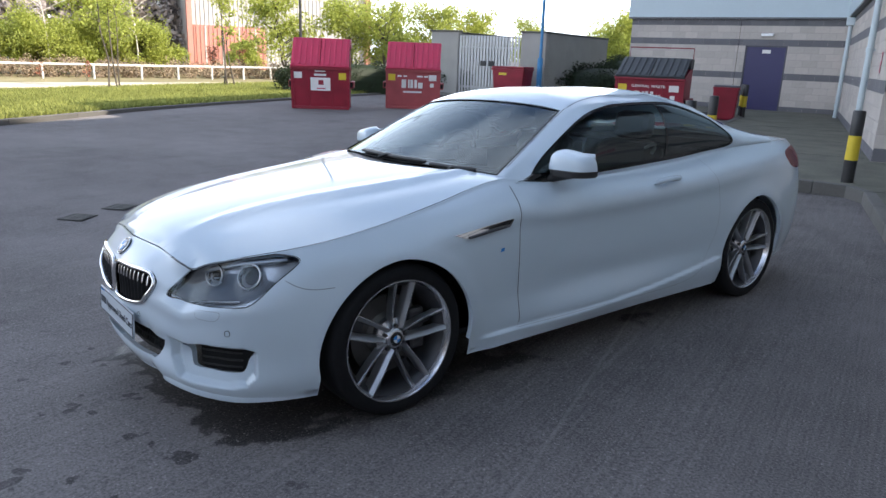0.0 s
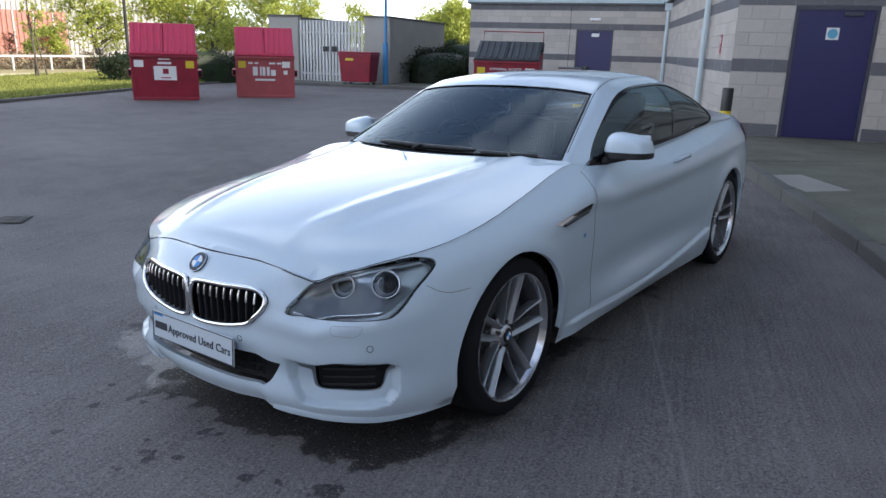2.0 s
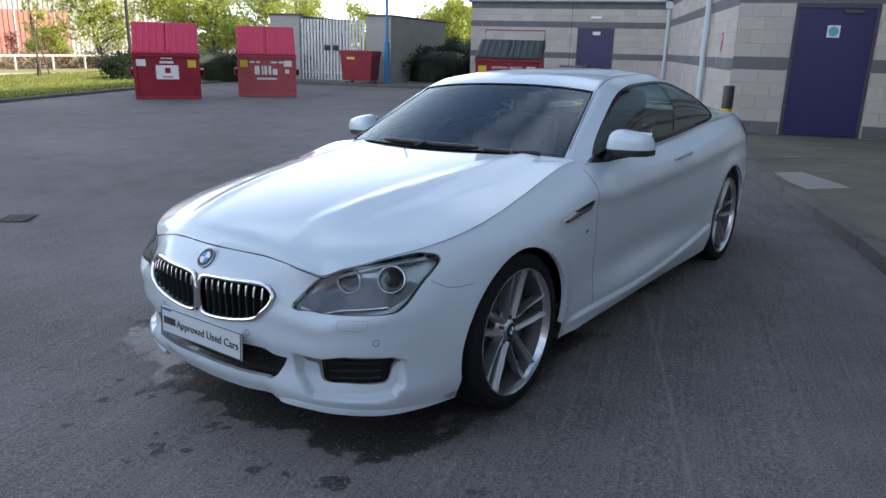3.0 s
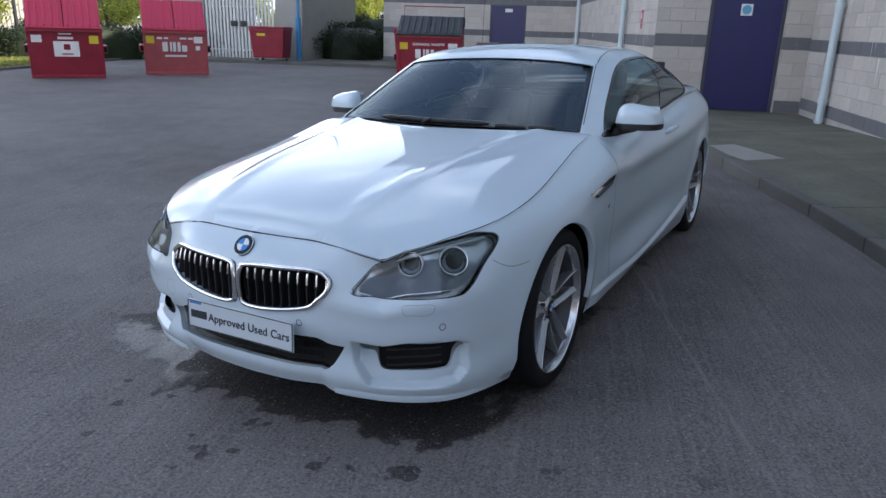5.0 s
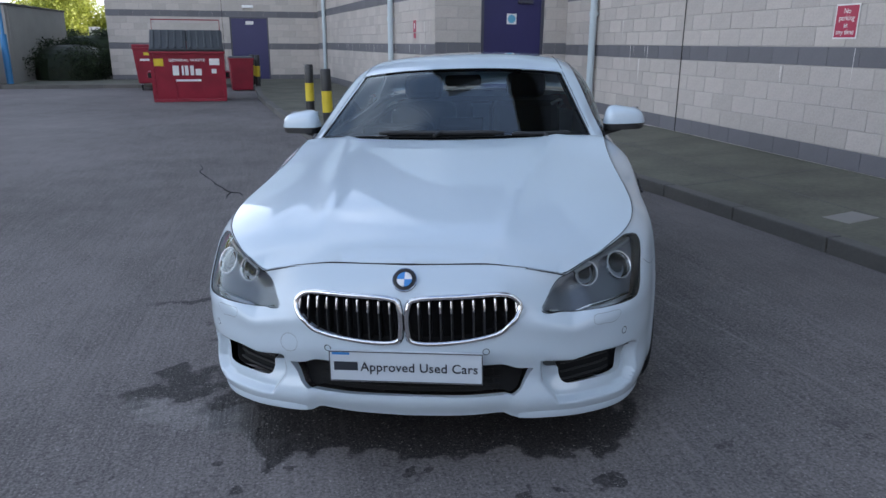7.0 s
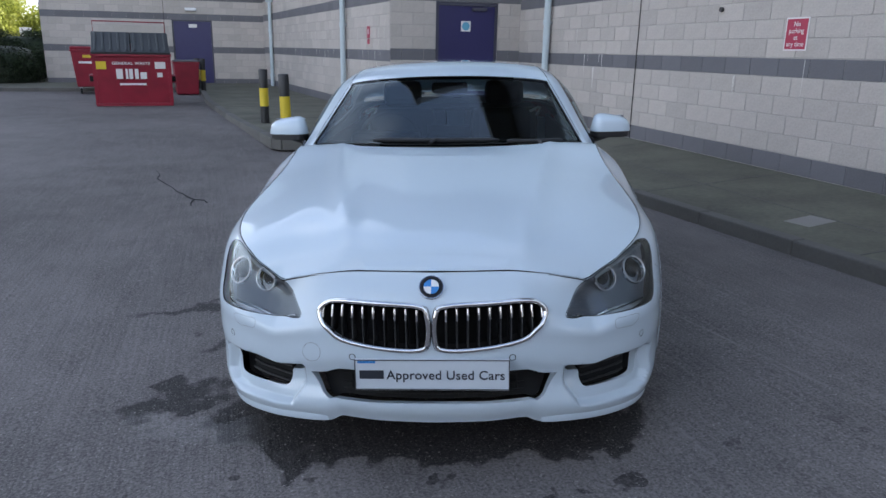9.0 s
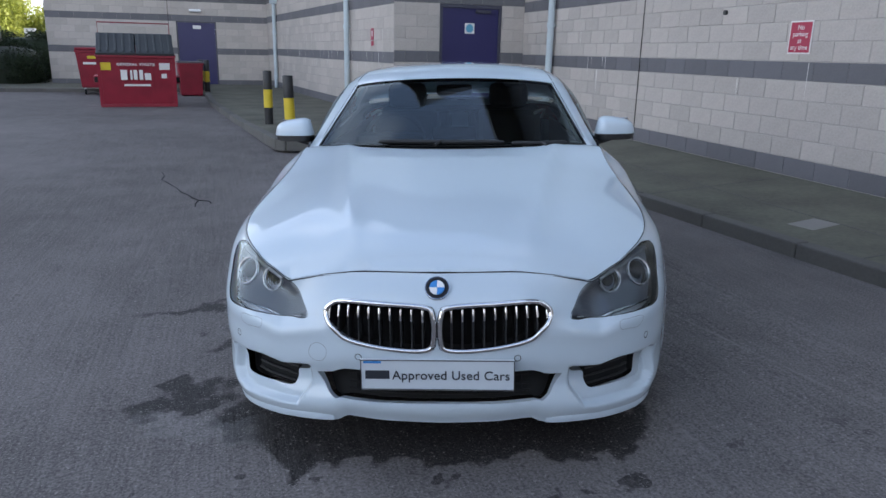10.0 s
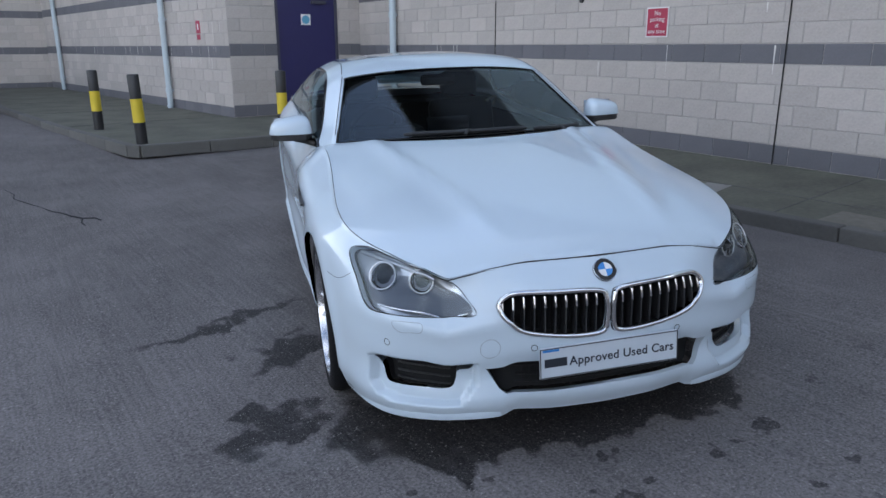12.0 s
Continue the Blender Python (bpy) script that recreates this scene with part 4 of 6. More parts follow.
blades("grass", 90000, _strip, 0.15, "grass", "rough green spring grass along the kerb")
tagged(part("path", prism([(-19.6, 2), (-21.7, 9.2), (-20.7, 13.4), (-20.6, 20.3), (-20.2, 28), (-22.0, 28), (-22.3, 21.9), (-23.6, 15.9), (-24.6, 10.8), (-25.5, 2)], 0.02, "Z"), "path", m=Matrix.Translation((0, 0, 0.052))), "sunlit pale gravel path in front of the fence", "path", kind="structure")

fence = thing("rail_fence", "low white-painted post and rail fence", "fence")
FL = along([(-31.5, 5.0), (-28.3, 12.0), (-26.2, 17.5), (-25.2, 22.5), (-24.4, 29.0)], 1.7)
for _p in FL:
    part("post", box(0.07, 0.07, 0.62, (0, 0, 0.05), 0.01), "fence", fence, m=Matrix.Translation((_p.x, _p.y, 0)))
for _a, _b in zip(FL, FL[1:]):
    _d = _b - _a
    part("rail", box(_d.length, 0.05, 0.08, (_d.length / 2, 0, 0.6), 0.01), "fence", fence, m=Matrix.Translation((_a.x, _a.y, 0.02)) @ Matrix.Rotation(math.atan2(_d.y, _d.x), 4, "Z"))


def leaf_cloud(blobs, count, size, seed):
    """Many small bent leaves scattered through uneven clumps."""
    r = random.Random(seed)
    v, f = [], []
    for _ in range(count):
        cx, cy, cz, rad = r.choice(blobs)
        while True:
            p = Vector((r.uniform(-1, 1), r.uniform(-1, 1), r.uniform(-1, 1)))
            if 0.25 < p.length < 1:
                break
        p = Vector((cx, cy, cz)) + p * rad
        a = Vector((r.gauss(0, 1), r.gauss(0, 1), r.gauss(0, 1))).normalized()
        b = a.cross(Vector((r.gauss(0, 1), r.gauss(0, 1), r.gauss(0, 1)))).normalized()
        s = size * r.uniform(0.6, 1.3)
        n = len(v)
        v += [p - a * s, p + b * s * 0.5, p + a * s, p - b * s * 0.5]
        f.append((n, n + 1, n + 2, n + 3))
    return v, [], f


def tree(x, y, h, spread, leaves, mat, seed, label, stems=1, low=0.15, size=0.11, name="tree", bark="bark"):
    r = random.Random(seed)
    t = thing(name, label, "tree" if name == "tree" else "shrub", pose(x, y, 0.05))
    bm, blobs = bmesh.new(), []
    for s in range(stems):
        lean = Vector((r.uniform(-0.15, 0.15), r.uniform(-0.15, 0.15), 0)) * h * (1 if stems > 1 else 0.3)
        pts = [Vector((r.uniform(-0.1, 0.1), r.uniform(-0.1, 0.1), 0)) + lean * k + Vector((r.uniform(-0.06, 0.06), r.uniform(-0.06, 0.06), h * 0.85 * k)) for k in (0, 0.25, 0.5, 0.75, 1)]
        tube(pts, (0.008 if leaves < 300 else 0.016) * h / (1 + 0.4 * (stems > 1)), 7, bm, taper=[1, 0.8, 0.6, 0.4, 0.15])
        for _ in range(9):
            k = r.uniform(low + 0.1, 0.95)
            i = min(int(k * 4), 3)
            p = pts[i].lerp(pts[i + 1], k * 4 - i)
            a, ln = r.uniform(0, math.tau), spread * r.uniform(0.5, 1.0) * (1.15 - 0.6 * k)
            q = p + Vector((math.cos(a) * ln, math.sin(a) * ln, ln * r.uniform(0.2, 0.8)))
            tube([p, p.lerp(q, 0.5) + Vector((0, 0, 0.05)), q], (0.0032 if leaves < 300 else 0.007) * h, 5, bm, taper=[1, 0.7, 0.3])
            rad = spread * r.uniform(0.22, 0.42)
            blobs += [(*q, rad), (*p.lerp(q, 0.6), rad * 0.8)]
    part("trunk", bm, bark, t)
    if leaves:
        part("crown", leaf_cloud(blobs, leaves, size, seed), mat, t)
    return t


_r = random.Random(11)
for _i in range(24):
    _y = 2 + 1.1 * _i + _r.uniform(-0.4, 0.4)
    _h = _r.uniform(1.8, 2.7)
    if not 22.6 < _y < 26.5:
        tree(-35.3 + 0.25 * _y + _r.uniform(-1.6, 1.0), _y, _h, _h * 0.6, 11000, "leaf", 100 + _i, "light green spring shrub behind the white fence", 5, 0.02, 0.06, "shrub")
# brown brambles and dead stems between fence and shrubs
_ub = [(-33.3 + 0.33 * _y - _r.uniform(0, 1.6), _y + _r.uniform(-0.3, 0.3), _r.uniform(0.1, 0.7), _r.uniform(0.2, 0.45)) for _y in np.linspace(4, 28, 330)]
tagged(part("brambles", leaf_cloud(_ub, 42000, 0.045, 31), "bramble"), "brown winter brambles along the foot of the fence", "undergrowth", kind="stuff")
for _i, (_x, _y, _h) in enumerate(((-30.3, 15.6, 6.2), (-30.1, 20.0, 5.6), (-28.0, 27.0, 6.0))):
    tree(_x, _y, _h, 1.5, 220, "leaf", 600 + _i, "bare pale birch with a few young leaves", 1, 0.3, 0.06, bark="birch")
for _i, (_x, _y, _h) in enumerate(((-24.8, 25.2, 4.6), (-22.8, 28, 4.9), (-20.6, 27.8, 4.4), (-23.8, 33.6, 4.8), (-21.9, 35.4, 4.6), (-21.2, 39, 5.0), (-30, 18, 4.6), (-19.0, 42, 4.2))):
    tree(_x, _y, _h, _h * 0.42, 6500, "leaf", 200 + _i, "young tree in bright spring leaf", 3, 0.08, 0.08)
for _i, (_x, _y, _h) in enumerate(((-26.2, 13.0, 0.85), (-25.4, 14.4, 0.9), (-28.6, 23.4, 1.9), (-28.0, 25.0, 1.7))):
    tree(_x, _y, _h, 0.2 * _h, int(130 * _h * _h), "leaf_red", 300 + _i, "thin russet shrub by the fence", 4, 0.1, 0.05, "shrub")
for _i, (_x, _y, _h) in enumerate(((-20.16, 11.9, 4.5), (-20.1, 12.12, 4.2), (-20.05, 12.3, 3.6), (-20.2, 16.9, 4.6), (-20.15, 17.1, 4.0), (-20.1, 17.25, 3.8))):
    tree(_x, _y, _h, 0.8, 250, "leaf", 400 + _i, "thin young sapling in the grass verge", 1, 0.4, 0.07)


def hedge(x, y, sx, sy, h, turn, seed, label, mat="leaf_dark", count=7000):
    r = random.Random(seed)
    t = thing("hedge", label, "hedge", pose(x, y, 0.02, 0, 0, turn))
    blobs = []
    for _ in range(int(sx * sy * 6) + 16):
        u, v = r.uniform(-1, 1), r.uniform(-1, 1)
        top = (h - 0.3) * (1 - 0.5 * min(1.0, max(abs(u), abs(v))) ** 2.5)
        blobs.append((u * sx / 2, v * sy / 2, r.choice((top, r.uniform(0.2, top))), r.uniform(0.28, 0.42)))
    part("stems", tube([(-sx / 2 + 0.2, 0, 0.0), (-sx / 4, 0, 0.3), (0, 0, 0.12), (sx / 4, 0, 0.3), (sx / 2 - 0.2, 0, 0.0)], 0.05, 6), "bark", t)
    core = bmesh.new()
    bmesh.ops.create_uvsphere(core, u_segments=24, v_segments=14, radius=1.0)
    for v in core.verts:
        q = [math.copysign(abs(c) ** 0.6, c) for c in v.co]
        v.co = (q[0] * sx * 0.47, q[1] * sy * 0.47, max(0.0, q[2]) * h * 0.82)
    part("core", core, mat, t)
    part("foliage", leaf_cloud(blobs, int(count * 1.8), 0.042, seed), mat, t)
    return t


hedge(-15.8, 19.0, 5.0, 1.6, 1.35, 60, 1, "clipped dark green hedge at the verge end")
hedge(-14.6, 23.2, 3.5, 1.6, 1.3, 20, 2, "dark green hedge beside the bin store")
hedge(-8.3, 27.0, 2.5, 6.0, 1.55, 8, 3, "dense dark evergreen hedge between store and building", count=12000)
hedge(-9.0, 33.5, 4.6, 3.0, 2.0, 8, 4, "tall dark evergreen hedge", count=9000)
for _i, (_x, _y) in enumerate(((-12.4, 44), (-9.4, 46), (-15.2, 47), (-6.8, 49))):
    tree(_x, _y, 4.0, 2.4, 14000, "leaf", 500 + _i, "bright green tree beyond the hedge", 3, 0.1, 0.1)

shed = thing("warehouse", "white ribbed warehouse with red steel columns beyond the trees", "warehouse", pose(-41, 32, 0, 0, 0, 62.7))
part("wall", box(13.5, 20, 8, (6.75, 10, 0)), "shed", shed)
for _i in range(45):
    part("rib", box(0.1, 0.07, 7.8, (0.2 + 0.3 * _i, -0.035, 0.1)), "shed", shed)
part("roof", box(14, 20.6, 0.3, (6.75, 10, 8.001), 0.05), "flashing", shed)
for _x in (-0.1, 13.6):
    part("column", box(0.35, 0.4, 8, (_x, -0.3, 0)), "shed_red", shed)
part("lower_panel", box(5.2, 0.12, 3.1, (2.8, -0.14, 0)), "shed_red", shed, "faded red lower wall panels")
for _i in range(17):
    part("panel_rib", box(0.1, 0.06, 3.0, (0.4 + 0.3 * _i, -0.23, 0.05)), "shed" if _i % 4 == 2 else "shed_red", shed)
_wb = random.Random(5)
_blobs = [(-58 + 12 * k + _wb.uniform(-2, 2), 14 + 20 * k + _wb.uniform(-2, 2), _wb.uniform(0.8, 9.5), _wb.uniform(1.0, 2.2)) for k in np.linspace(-0.6, 1.05, 260)]
tagged(part("far_woods", leaf_cloud(_blobs, 110000, 0.24, 77), "woods"), "hazy bare brown woods beyond the verge", "woods", kind="stuff")

for _x, _y, _h in ((-16.43, 17.37, 9.0), (-22.0, 70.0, 12.0), (-5.5, 75.0, 11.0)):
    lp = thing("lamp_post", "slim dark street lamp post", "lamp post", pose(_x, _y, 0), "lamp posts")
    part("post", tube([(0, 0, 0), (0, 0, _h * 0.5), (0, 0, _h)], 0.06, 10, taper=[1, 0.8, 0.6]), "iron", lp)
    part("head", box(0.2, 0.6, 0.1, (0, -0.25, _h), 0.03), "iron", lp)


_sb = thing("notice_sign", "small white notice board on a thin post by the hedge", "sign", pose(-9.5, 36.0, 0.0, 0, 0, 12))
part("post", tube([(0, 0.03, 0), (0, 0.03, 2.1)], 0.03, 8), "galv", _sb)
part("board", box(0.5, 0.02, 0.6, (0, 0, 1.48), 0.004), "sticker", _sb)
part("lettering_bar", box(0.3, 0.004, 0.14, (0.02, -0.012, 1.8)), "ink", _sb)
part("lettering_bar", box(0.34, 0.004, 0.08, (0, -0.012, 1.62)), "ink", _sb)


def gully(x, y, turn):
    g = thing("gully_grate", "dark cast iron gully grate set in the yard", "grate", pose(x, y, ground_z(x, y) + 0.002, 0, 0, turn), "gully grates")
    # this near-black sheet stands in for the shaded pit below the bars
    part("frame", box(0.26, 0.26, 0.003), "seam", g)
    for s in (-1, 1):
        part("edge", box(0.26, 0.016, 0.004, (0, s * 0.122, 0.0032), 0.001), "kerb", g)
    for i in range(6):
        part("bar", box(0.24, 0.018, 0.004, (0, -0.0925 + 0.037 * i, 0.0032), 0.001), "kerb", g)
    for x in (-0.06, 0.06):
        part("cross_bar", box(0.016, 0.22, 0.003, (x, 0, 0.0036)), "kerb", g)


gully(-3.94, 1.08, 25)
gully(-4.03, 1.6, 25)
_c = thing("surface_crack", "dark ragged crack across the yard concrete", "crack", kind="structure")
_pts = [(-1.62, 6.5), (-1.55, 6.2), (-1.57, 5.98), (-1.43, 5.6), (-1.36, 5.42), (-1.3, 5.15), (-1.22, 4.98), (-1.17, 4.78), (-1.1, 4.62), (-1.13, 4.45), (-1.12, 4.3)]
part("crack_line", tube([(-1.1, 4.62, ground_z(-1.1, 4.62)), (-1.0, 4.55, ground_z(-1.0, 4.55)), (-0.97, 4.42, ground_z(-0.97, 4.42))], 0.009, 5), "seam", _c)
part("crack_line", tube([(x, y, ground_z(x, y)) for x, y in _pts], 0.011, 5, taper=[0.3, 0.5, 0.6, 0.8, 0.7, 1, 0.8, 1.1, 1, 0.8, 0.4]), "seam", _c)
# car surfaces: plan outline and profile tables in the car's own axes
class Curve:
    """Smooth cubic through a short table."""

    def __init__(self, xs, ys):
        self.x = np.array(xs, float)
        self.y = np.array(ys, float).reshape(len(xs), -1)
        n, h = len(xs), np.diff(self.x)
        a, b = np.zeros((n, n)), np.zeros_like(self.y)
        a[0, 0] = a[-1, -1] = 1
        for i in range(1, n - 1):
            a[i, i - 1], a[i, i], a[i, i + 1] = h[i - 1], 2 * (h[i - 1] + h[i]), h[i]
            b[i] = 6 * ((self.y[i + 1] - self.y[i]) / h[i] - (self.y[i] - self.y[i - 1]) / h[i - 1])
        self.m = np.linalg.solve(a, b)

    def __call__(self, t):
        t = np.atleast_1d(np.asarray(t, float))
        t = np.clip(t, self.x[0], self.x[-1])
        i = np.clip(np.searchsorted(self.x, t) - 1, 0, len(self.x) - 2)
        h = (self.x[i + 1] - self.x[i])[:, None]
        p, q = (self.x[i + 1] - t)[:, None], (t - self.x[i])[:, None]
        r = (self.m[i] * p**3 + self.m[i + 1] * q**3) / (6 * h)
        r = r + (self.y[i] / h - self.m[i] * h / 6) * p + (self.y[i + 1] / h - self.m[i + 1] * h / 6) * q
        return r[:, 0] if r.shape[1] == 1 else r


class Even(Curve):
    """A curve through a table that never swings past its points."""

    def __init__(self, xs, ys):
        self.x = np.array(xs, float)
        self.y = np.array(ys, float)
        h = np.diff(self.x)
        d = np.diff(self.y) / h
        self.g = np.concatenate([[d[0]], np.where(d[1:] * d[:-1] > 0, 2 * d[1:] * d[:-1] / (d[1:] + d[:-1] + 1e-12), 0), [d[-1]]])

    def __call__(self, t):
        t = np.atleast_1d(np.asarray(t, float))
        i = np.clip(np.searchsorted(self.x, t) - 1, 0, len(self.x) - 2)
        h = self.x[i + 1] - self.x[i]
        u = (t - self.x[i]) / h
        a, b = (1 + 2 * u) * (1 - u) ** 2, u * (1 - u) ** 2
        return a * self.y[i] + b * h * self.g[i] + u * u * (3 - 2 * u) * self.y[i + 1] + u * u * (u - 1) * h * self.g[i + 1]


PLAN = [(0, -0.904), (0.3, -0.884), (0.54, -0.815), (0.756, -0.68), (0.876, -0.415), (0.926, 0.0), (0.928, 0.6), (0.926, 1.0),
        (0.928, 1.6), (0.937, 2.6), (0.925, 3.1), (0.86, 3.53), (0.69, 3.83), (0.4, 3.95), (0, 3.98)]
_step = np.cumsum([0] + [math.dist(PLAN[i], PLAN[i + 1]) for i in range(len(PLAN) - 1)])
_ends = [(-x, y) for x, y in PLAN[2:0:-1]], [(-x, y) for x, y in PLAN[-2:-4:-1]]
_knots = np.concatenate([-_step[2:0:-1], _step, 2 * _step[-1] - _step[-2:-4:-1]])
outline = Curve(_knots, _ends[0] + PLAN + _ends[1])
S = _step
SEND = float(S[-1])
LEVELS = [0, 0.15, 0.3, 0.45, 0.6, 0.675, 0.745, 0.8, 0.88, 1]
# outward offset at each level, for stations along the outline
PROFILE = [
    (S[0], [-0.035, 0.0, -0.02, 0.0, 0.0, 0.0, -0.002, -0.008, -0.032, -0.09]),
    (S[1], [-0.035, 0.0, -0.02, 0.0, 0.0, 0.0, -0.005, -0.012, -0.035, -0.1]),
    (S[2], [-0.035, 0.0, -0.02, 0.0, 0.003, 0.004, -0.02, -0.036, -0.06, -0.072]),
    (S[3], [-0.035, 0.0, -0.012, 0.0, 0.002, 0.002, -0.016, -0.036, -0.07, -0.11]),
    (S[4], [-0.03, -0.005, 0.0, 0.002, 0.0, -0.004, -0.011, -0.019, -0.038, -0.095]),
    (S[5], [-0.03, -0.01, 0.0, 0.005, 0.005, 0.003, -0.003, -0.01, -0.034, -0.114]),
    (S[6], [-0.05, -0.028, -0.022, -0.012, -0.006, -0.006, -0.006, -0.002, -0.032, -0.148]),
    (S[7], [-0.046, -0.008, -0.034, -0.026, -0.02, -0.018, -0.013, -0.002, -0.018, -0.112]),
    (S[8], [-0.046, -0.006, -0.036, -0.026, -0.02, -0.018, -0.013, -0.002, -0.018, -0.112]),
    (S[9], [-0.035, -0.012, -0.004, 0.004, 0.003, 0.0, -0.002, 0.0, -0.022, -0.135]),
    (S[11], [-0.05, -0.02, -0.005, 0.0, -0.005, -0.012, -0.02, -0.027, -0.05, -0.13]),
    (S[14], [-0.05, -0.02, -0.005, 0.0, -0.005, -0.012, -0.02, -0.027, -0.05, -0.12]),
]
_prof = [Curve(LEVELS, p) for _, p in PROFILE]
_basis = Curve([s for s, _ in PROFILE], np.eye(len(PROFILE)))


class Blend:
    """A table joined by straight runs with softened corners."""

    def __init__(self, xs, ys, soft):
        self.x, self.y, self.soft = np.array(xs, float), np.array(ys, float), soft

    def __call__(self, t):
        t = np.asarray(t, float)
        soft = self.soft(t) if callable(self.soft) else self.soft
        k = np.linspace(-1, 1, 9)
        w = 1 - k**2 * 0.9
        return sum(wi * np.interp(t + soft * ki, self.x, self.y) for ki, wi in zip(k, w)) / w.sum()


low_edge = Blend([0, 0.2, 0.335, 0.375, 0.6, S[3], S[4], S[5], S[6], S[9], S[11], S[14]], [0.212, 0.216, 0.226, 0.2, 0.184, 0.178, 0.178, 0.177, 0.177, 0.177, 0.24, 0.27], 0.018)
top_edge = Blend([-0.3, S[0], 0.301, 0.44, 0.52, 0.572, 0.65, S[3], 1.0, S[4], S[5], S[5] + 0.3, S[6], S[6] + 0.14, S[6] + 0.26, S[7], S[8], S[8] + 0.5, S[9], S[10], S[11], S[12], S[14]],
                 [0.738, 0.744, 0.74, 0.727, 0.71, 0.695, 0.727, 0.752, 0.775, 0.787, 0.846, 0.899, 0.968, 0.976, 0.94, 0.934, 0.946, 0.97, 1.012, 1.033, 1.024, 1.01, 1.0], lambda t: np.interp(t, [0.66, 1.1], [0.016, 0.12]))
# white channel round each fog intake, dished into the bumper: distance along the plan, level
DISH = np.array([(0.455, 0.43), (0.65, 0.446), (0.84, 0.424), (0.895, 0.385), (0.885, 0.2), (0.845, 0.13), (0.7, 0.11), (0.52, 0.112), (0.465, 0.25)])


def dish(a, v):
    """Depth of the channel, 0 to 1."""
    p = np.stack([a, v * 0.55], 1)
    q = DISH * [1, 0.55]
    near = np.full(len(p), 9.0)
    odd = np.zeros(len(p), int)
    for c, d in zip(q, np.roll(q, -1, 0)):
        e = d - c
        t = np.clip(((p - c) @ e) / (e @ e), 0, 1)
        near = np.minimum(near, np.hypot(*(p - c - t[:, None] * e).T))
        hit = (c[1] > p[:, 1]) != (d[1] > p[:, 1])
        odd += hit & (p[:, 0] < c[0] + (p[:, 1] - c[1]) / (e[1] + 1e-12) * e[0])
    k = np.clip(np.where(odd % 2 == 1, near, 0) / 0.022, 0, 1)
    return k * k * (3 - 2 * k)


def side(sv):
    """The body's side all round, from (distance along the outline, level 0 to 1)."""
    s, v = sv[:, 0], sv[:, 1]
    a = np.abs(s)
    p, d = outline(a), (outline(a + 1e-3) - outline(a - 1e-3))
    d = d / np.linalg.norm(d, axis=1)[:, None]
    off = (_basis(a) * np.stack([c(v) for c in _prof], 1)).sum(1)
    z = low_edge(a) + v * (top_edge(a) - low_edge(a))
    x, y = p[:, 0], p[:, 1]
    for yw in (0.0, 2.855):
        r = np.hypot(y - yw, z - 0.33)
        off = off + 0.008 * np.exp(-((r - 0.39) / 0.05) ** 2) * (np.abs(y - yw) < 0.8) * (z > 0.2) * (x > 0.7)
    # the sill stands proud below a crease that climbs towards the rear wheel
    lift = np.clip((y - 1.1) / 1.3, 0, 1)
    k = np.clip((0.262 + 0.1 * lift**2 - z) / 0.022, 0, 1) * np.clip((y - 0.42) / 0.15, 0, 1) * np.clip((2.5 - y) / 0.12, 0, 1)
    off = off + 0.02 * k * k * (3 - 2 * k)
    off = off - 0.038 * dish(a, v)
    x, y = x + d[:, 1] * off, y - d[:, 0] * off
    return np.stack([np.sign(s + 1e-12) * x, y, z], 1)


_seam_s = np.linspace(0, S[6] + 0.16, 170)
_seam = side(np.stack([_seam_s, np.ones(170)], 1))
hood_mid = Curve([-0.842, -0.716, -0.56, -0.35, -0.03, 0.28, 0.67], [0.742, 0.806, 0.857, 0.901, 0.945, 0.977, 1.007])


def hood_top(xy):
    x, y = np.abs(xy[:, 0]), xy[:, 1]
    xs, zs = np.interp(y, _seam[:, 1], _seam[:, 0]), np.interp(y, _seam[:, 1], _seam[:, 2])
    q = np.clip(x / np.maximum(xs, 0.02), 0, 1)
    z = zs + np.maximum(hood_mid(y) - zs, 0) * (1 - q**2.6) * np.clip((y + 0.832) / 0.1, 0, 1) ** 0.5
    ridge = 0.3 + 0.24 * (y + 0.78) / 1.4
    fade = np.clip((y + 0.8) / 0.3, 0, 1) * np.clip((1 - q) / 0.3, 0, 1)
    z = z + fade * (0.01 * np.exp(-((x - ridge) / 0.042) ** 2) - 0.004 * np.exp(-((x - ridge - 0.1) / 0.06) ** 2))
    return np.stack([xy[:, 0], y, z], 1)


# greenhouse: belt, window top and roof edge, and the height of the middle, along the car
GH_Y = [0.5, 0.78, 1.05, 1.28, 1.37, 1.5, 1.7, 2.1, 2.5, 2.85, 3.3]
_gx = [Even(GH_Y, c) for c in (
    [0.79, 0.795, 0.8, 0.802, 0.8025, 0.803, 0.805, 0.807, 0.807, 0.802, 0.785],
    [0.79, 0.77, 0.741, 0.7105, 0.6975, 0.684, 0.672, 0.668, 0.68, 0.7, 0.7],
    [0.79, 0.728, 0.665, 0.612, 0.593, 0.575, 0.56, 0.555, 0.565, 0.585, 0.6])]
_gz = [Even(GH_Y, c) for c in (
    [0.926, 0.941, 0.944, 0.947, 0.949, 0.953, 0.96, 0.981, 1.008, 1.018, 1.012],
    [0.896, 0.961, 1.076, 1.18, 1.217, 1.256, 1.284, 1.294, 1.236, 1.131, 1.056],
    [0.855, 0.996, 1.135, 1.249, 1.288, 1.322, 1.342, 1.346, 1.288, 1.181, 1.056],
    [0.944, 1.077, 1.2015, 1.303, 1.338, 1.368, 1.382, 1.386, 1.344, 1.244, 1.086])]


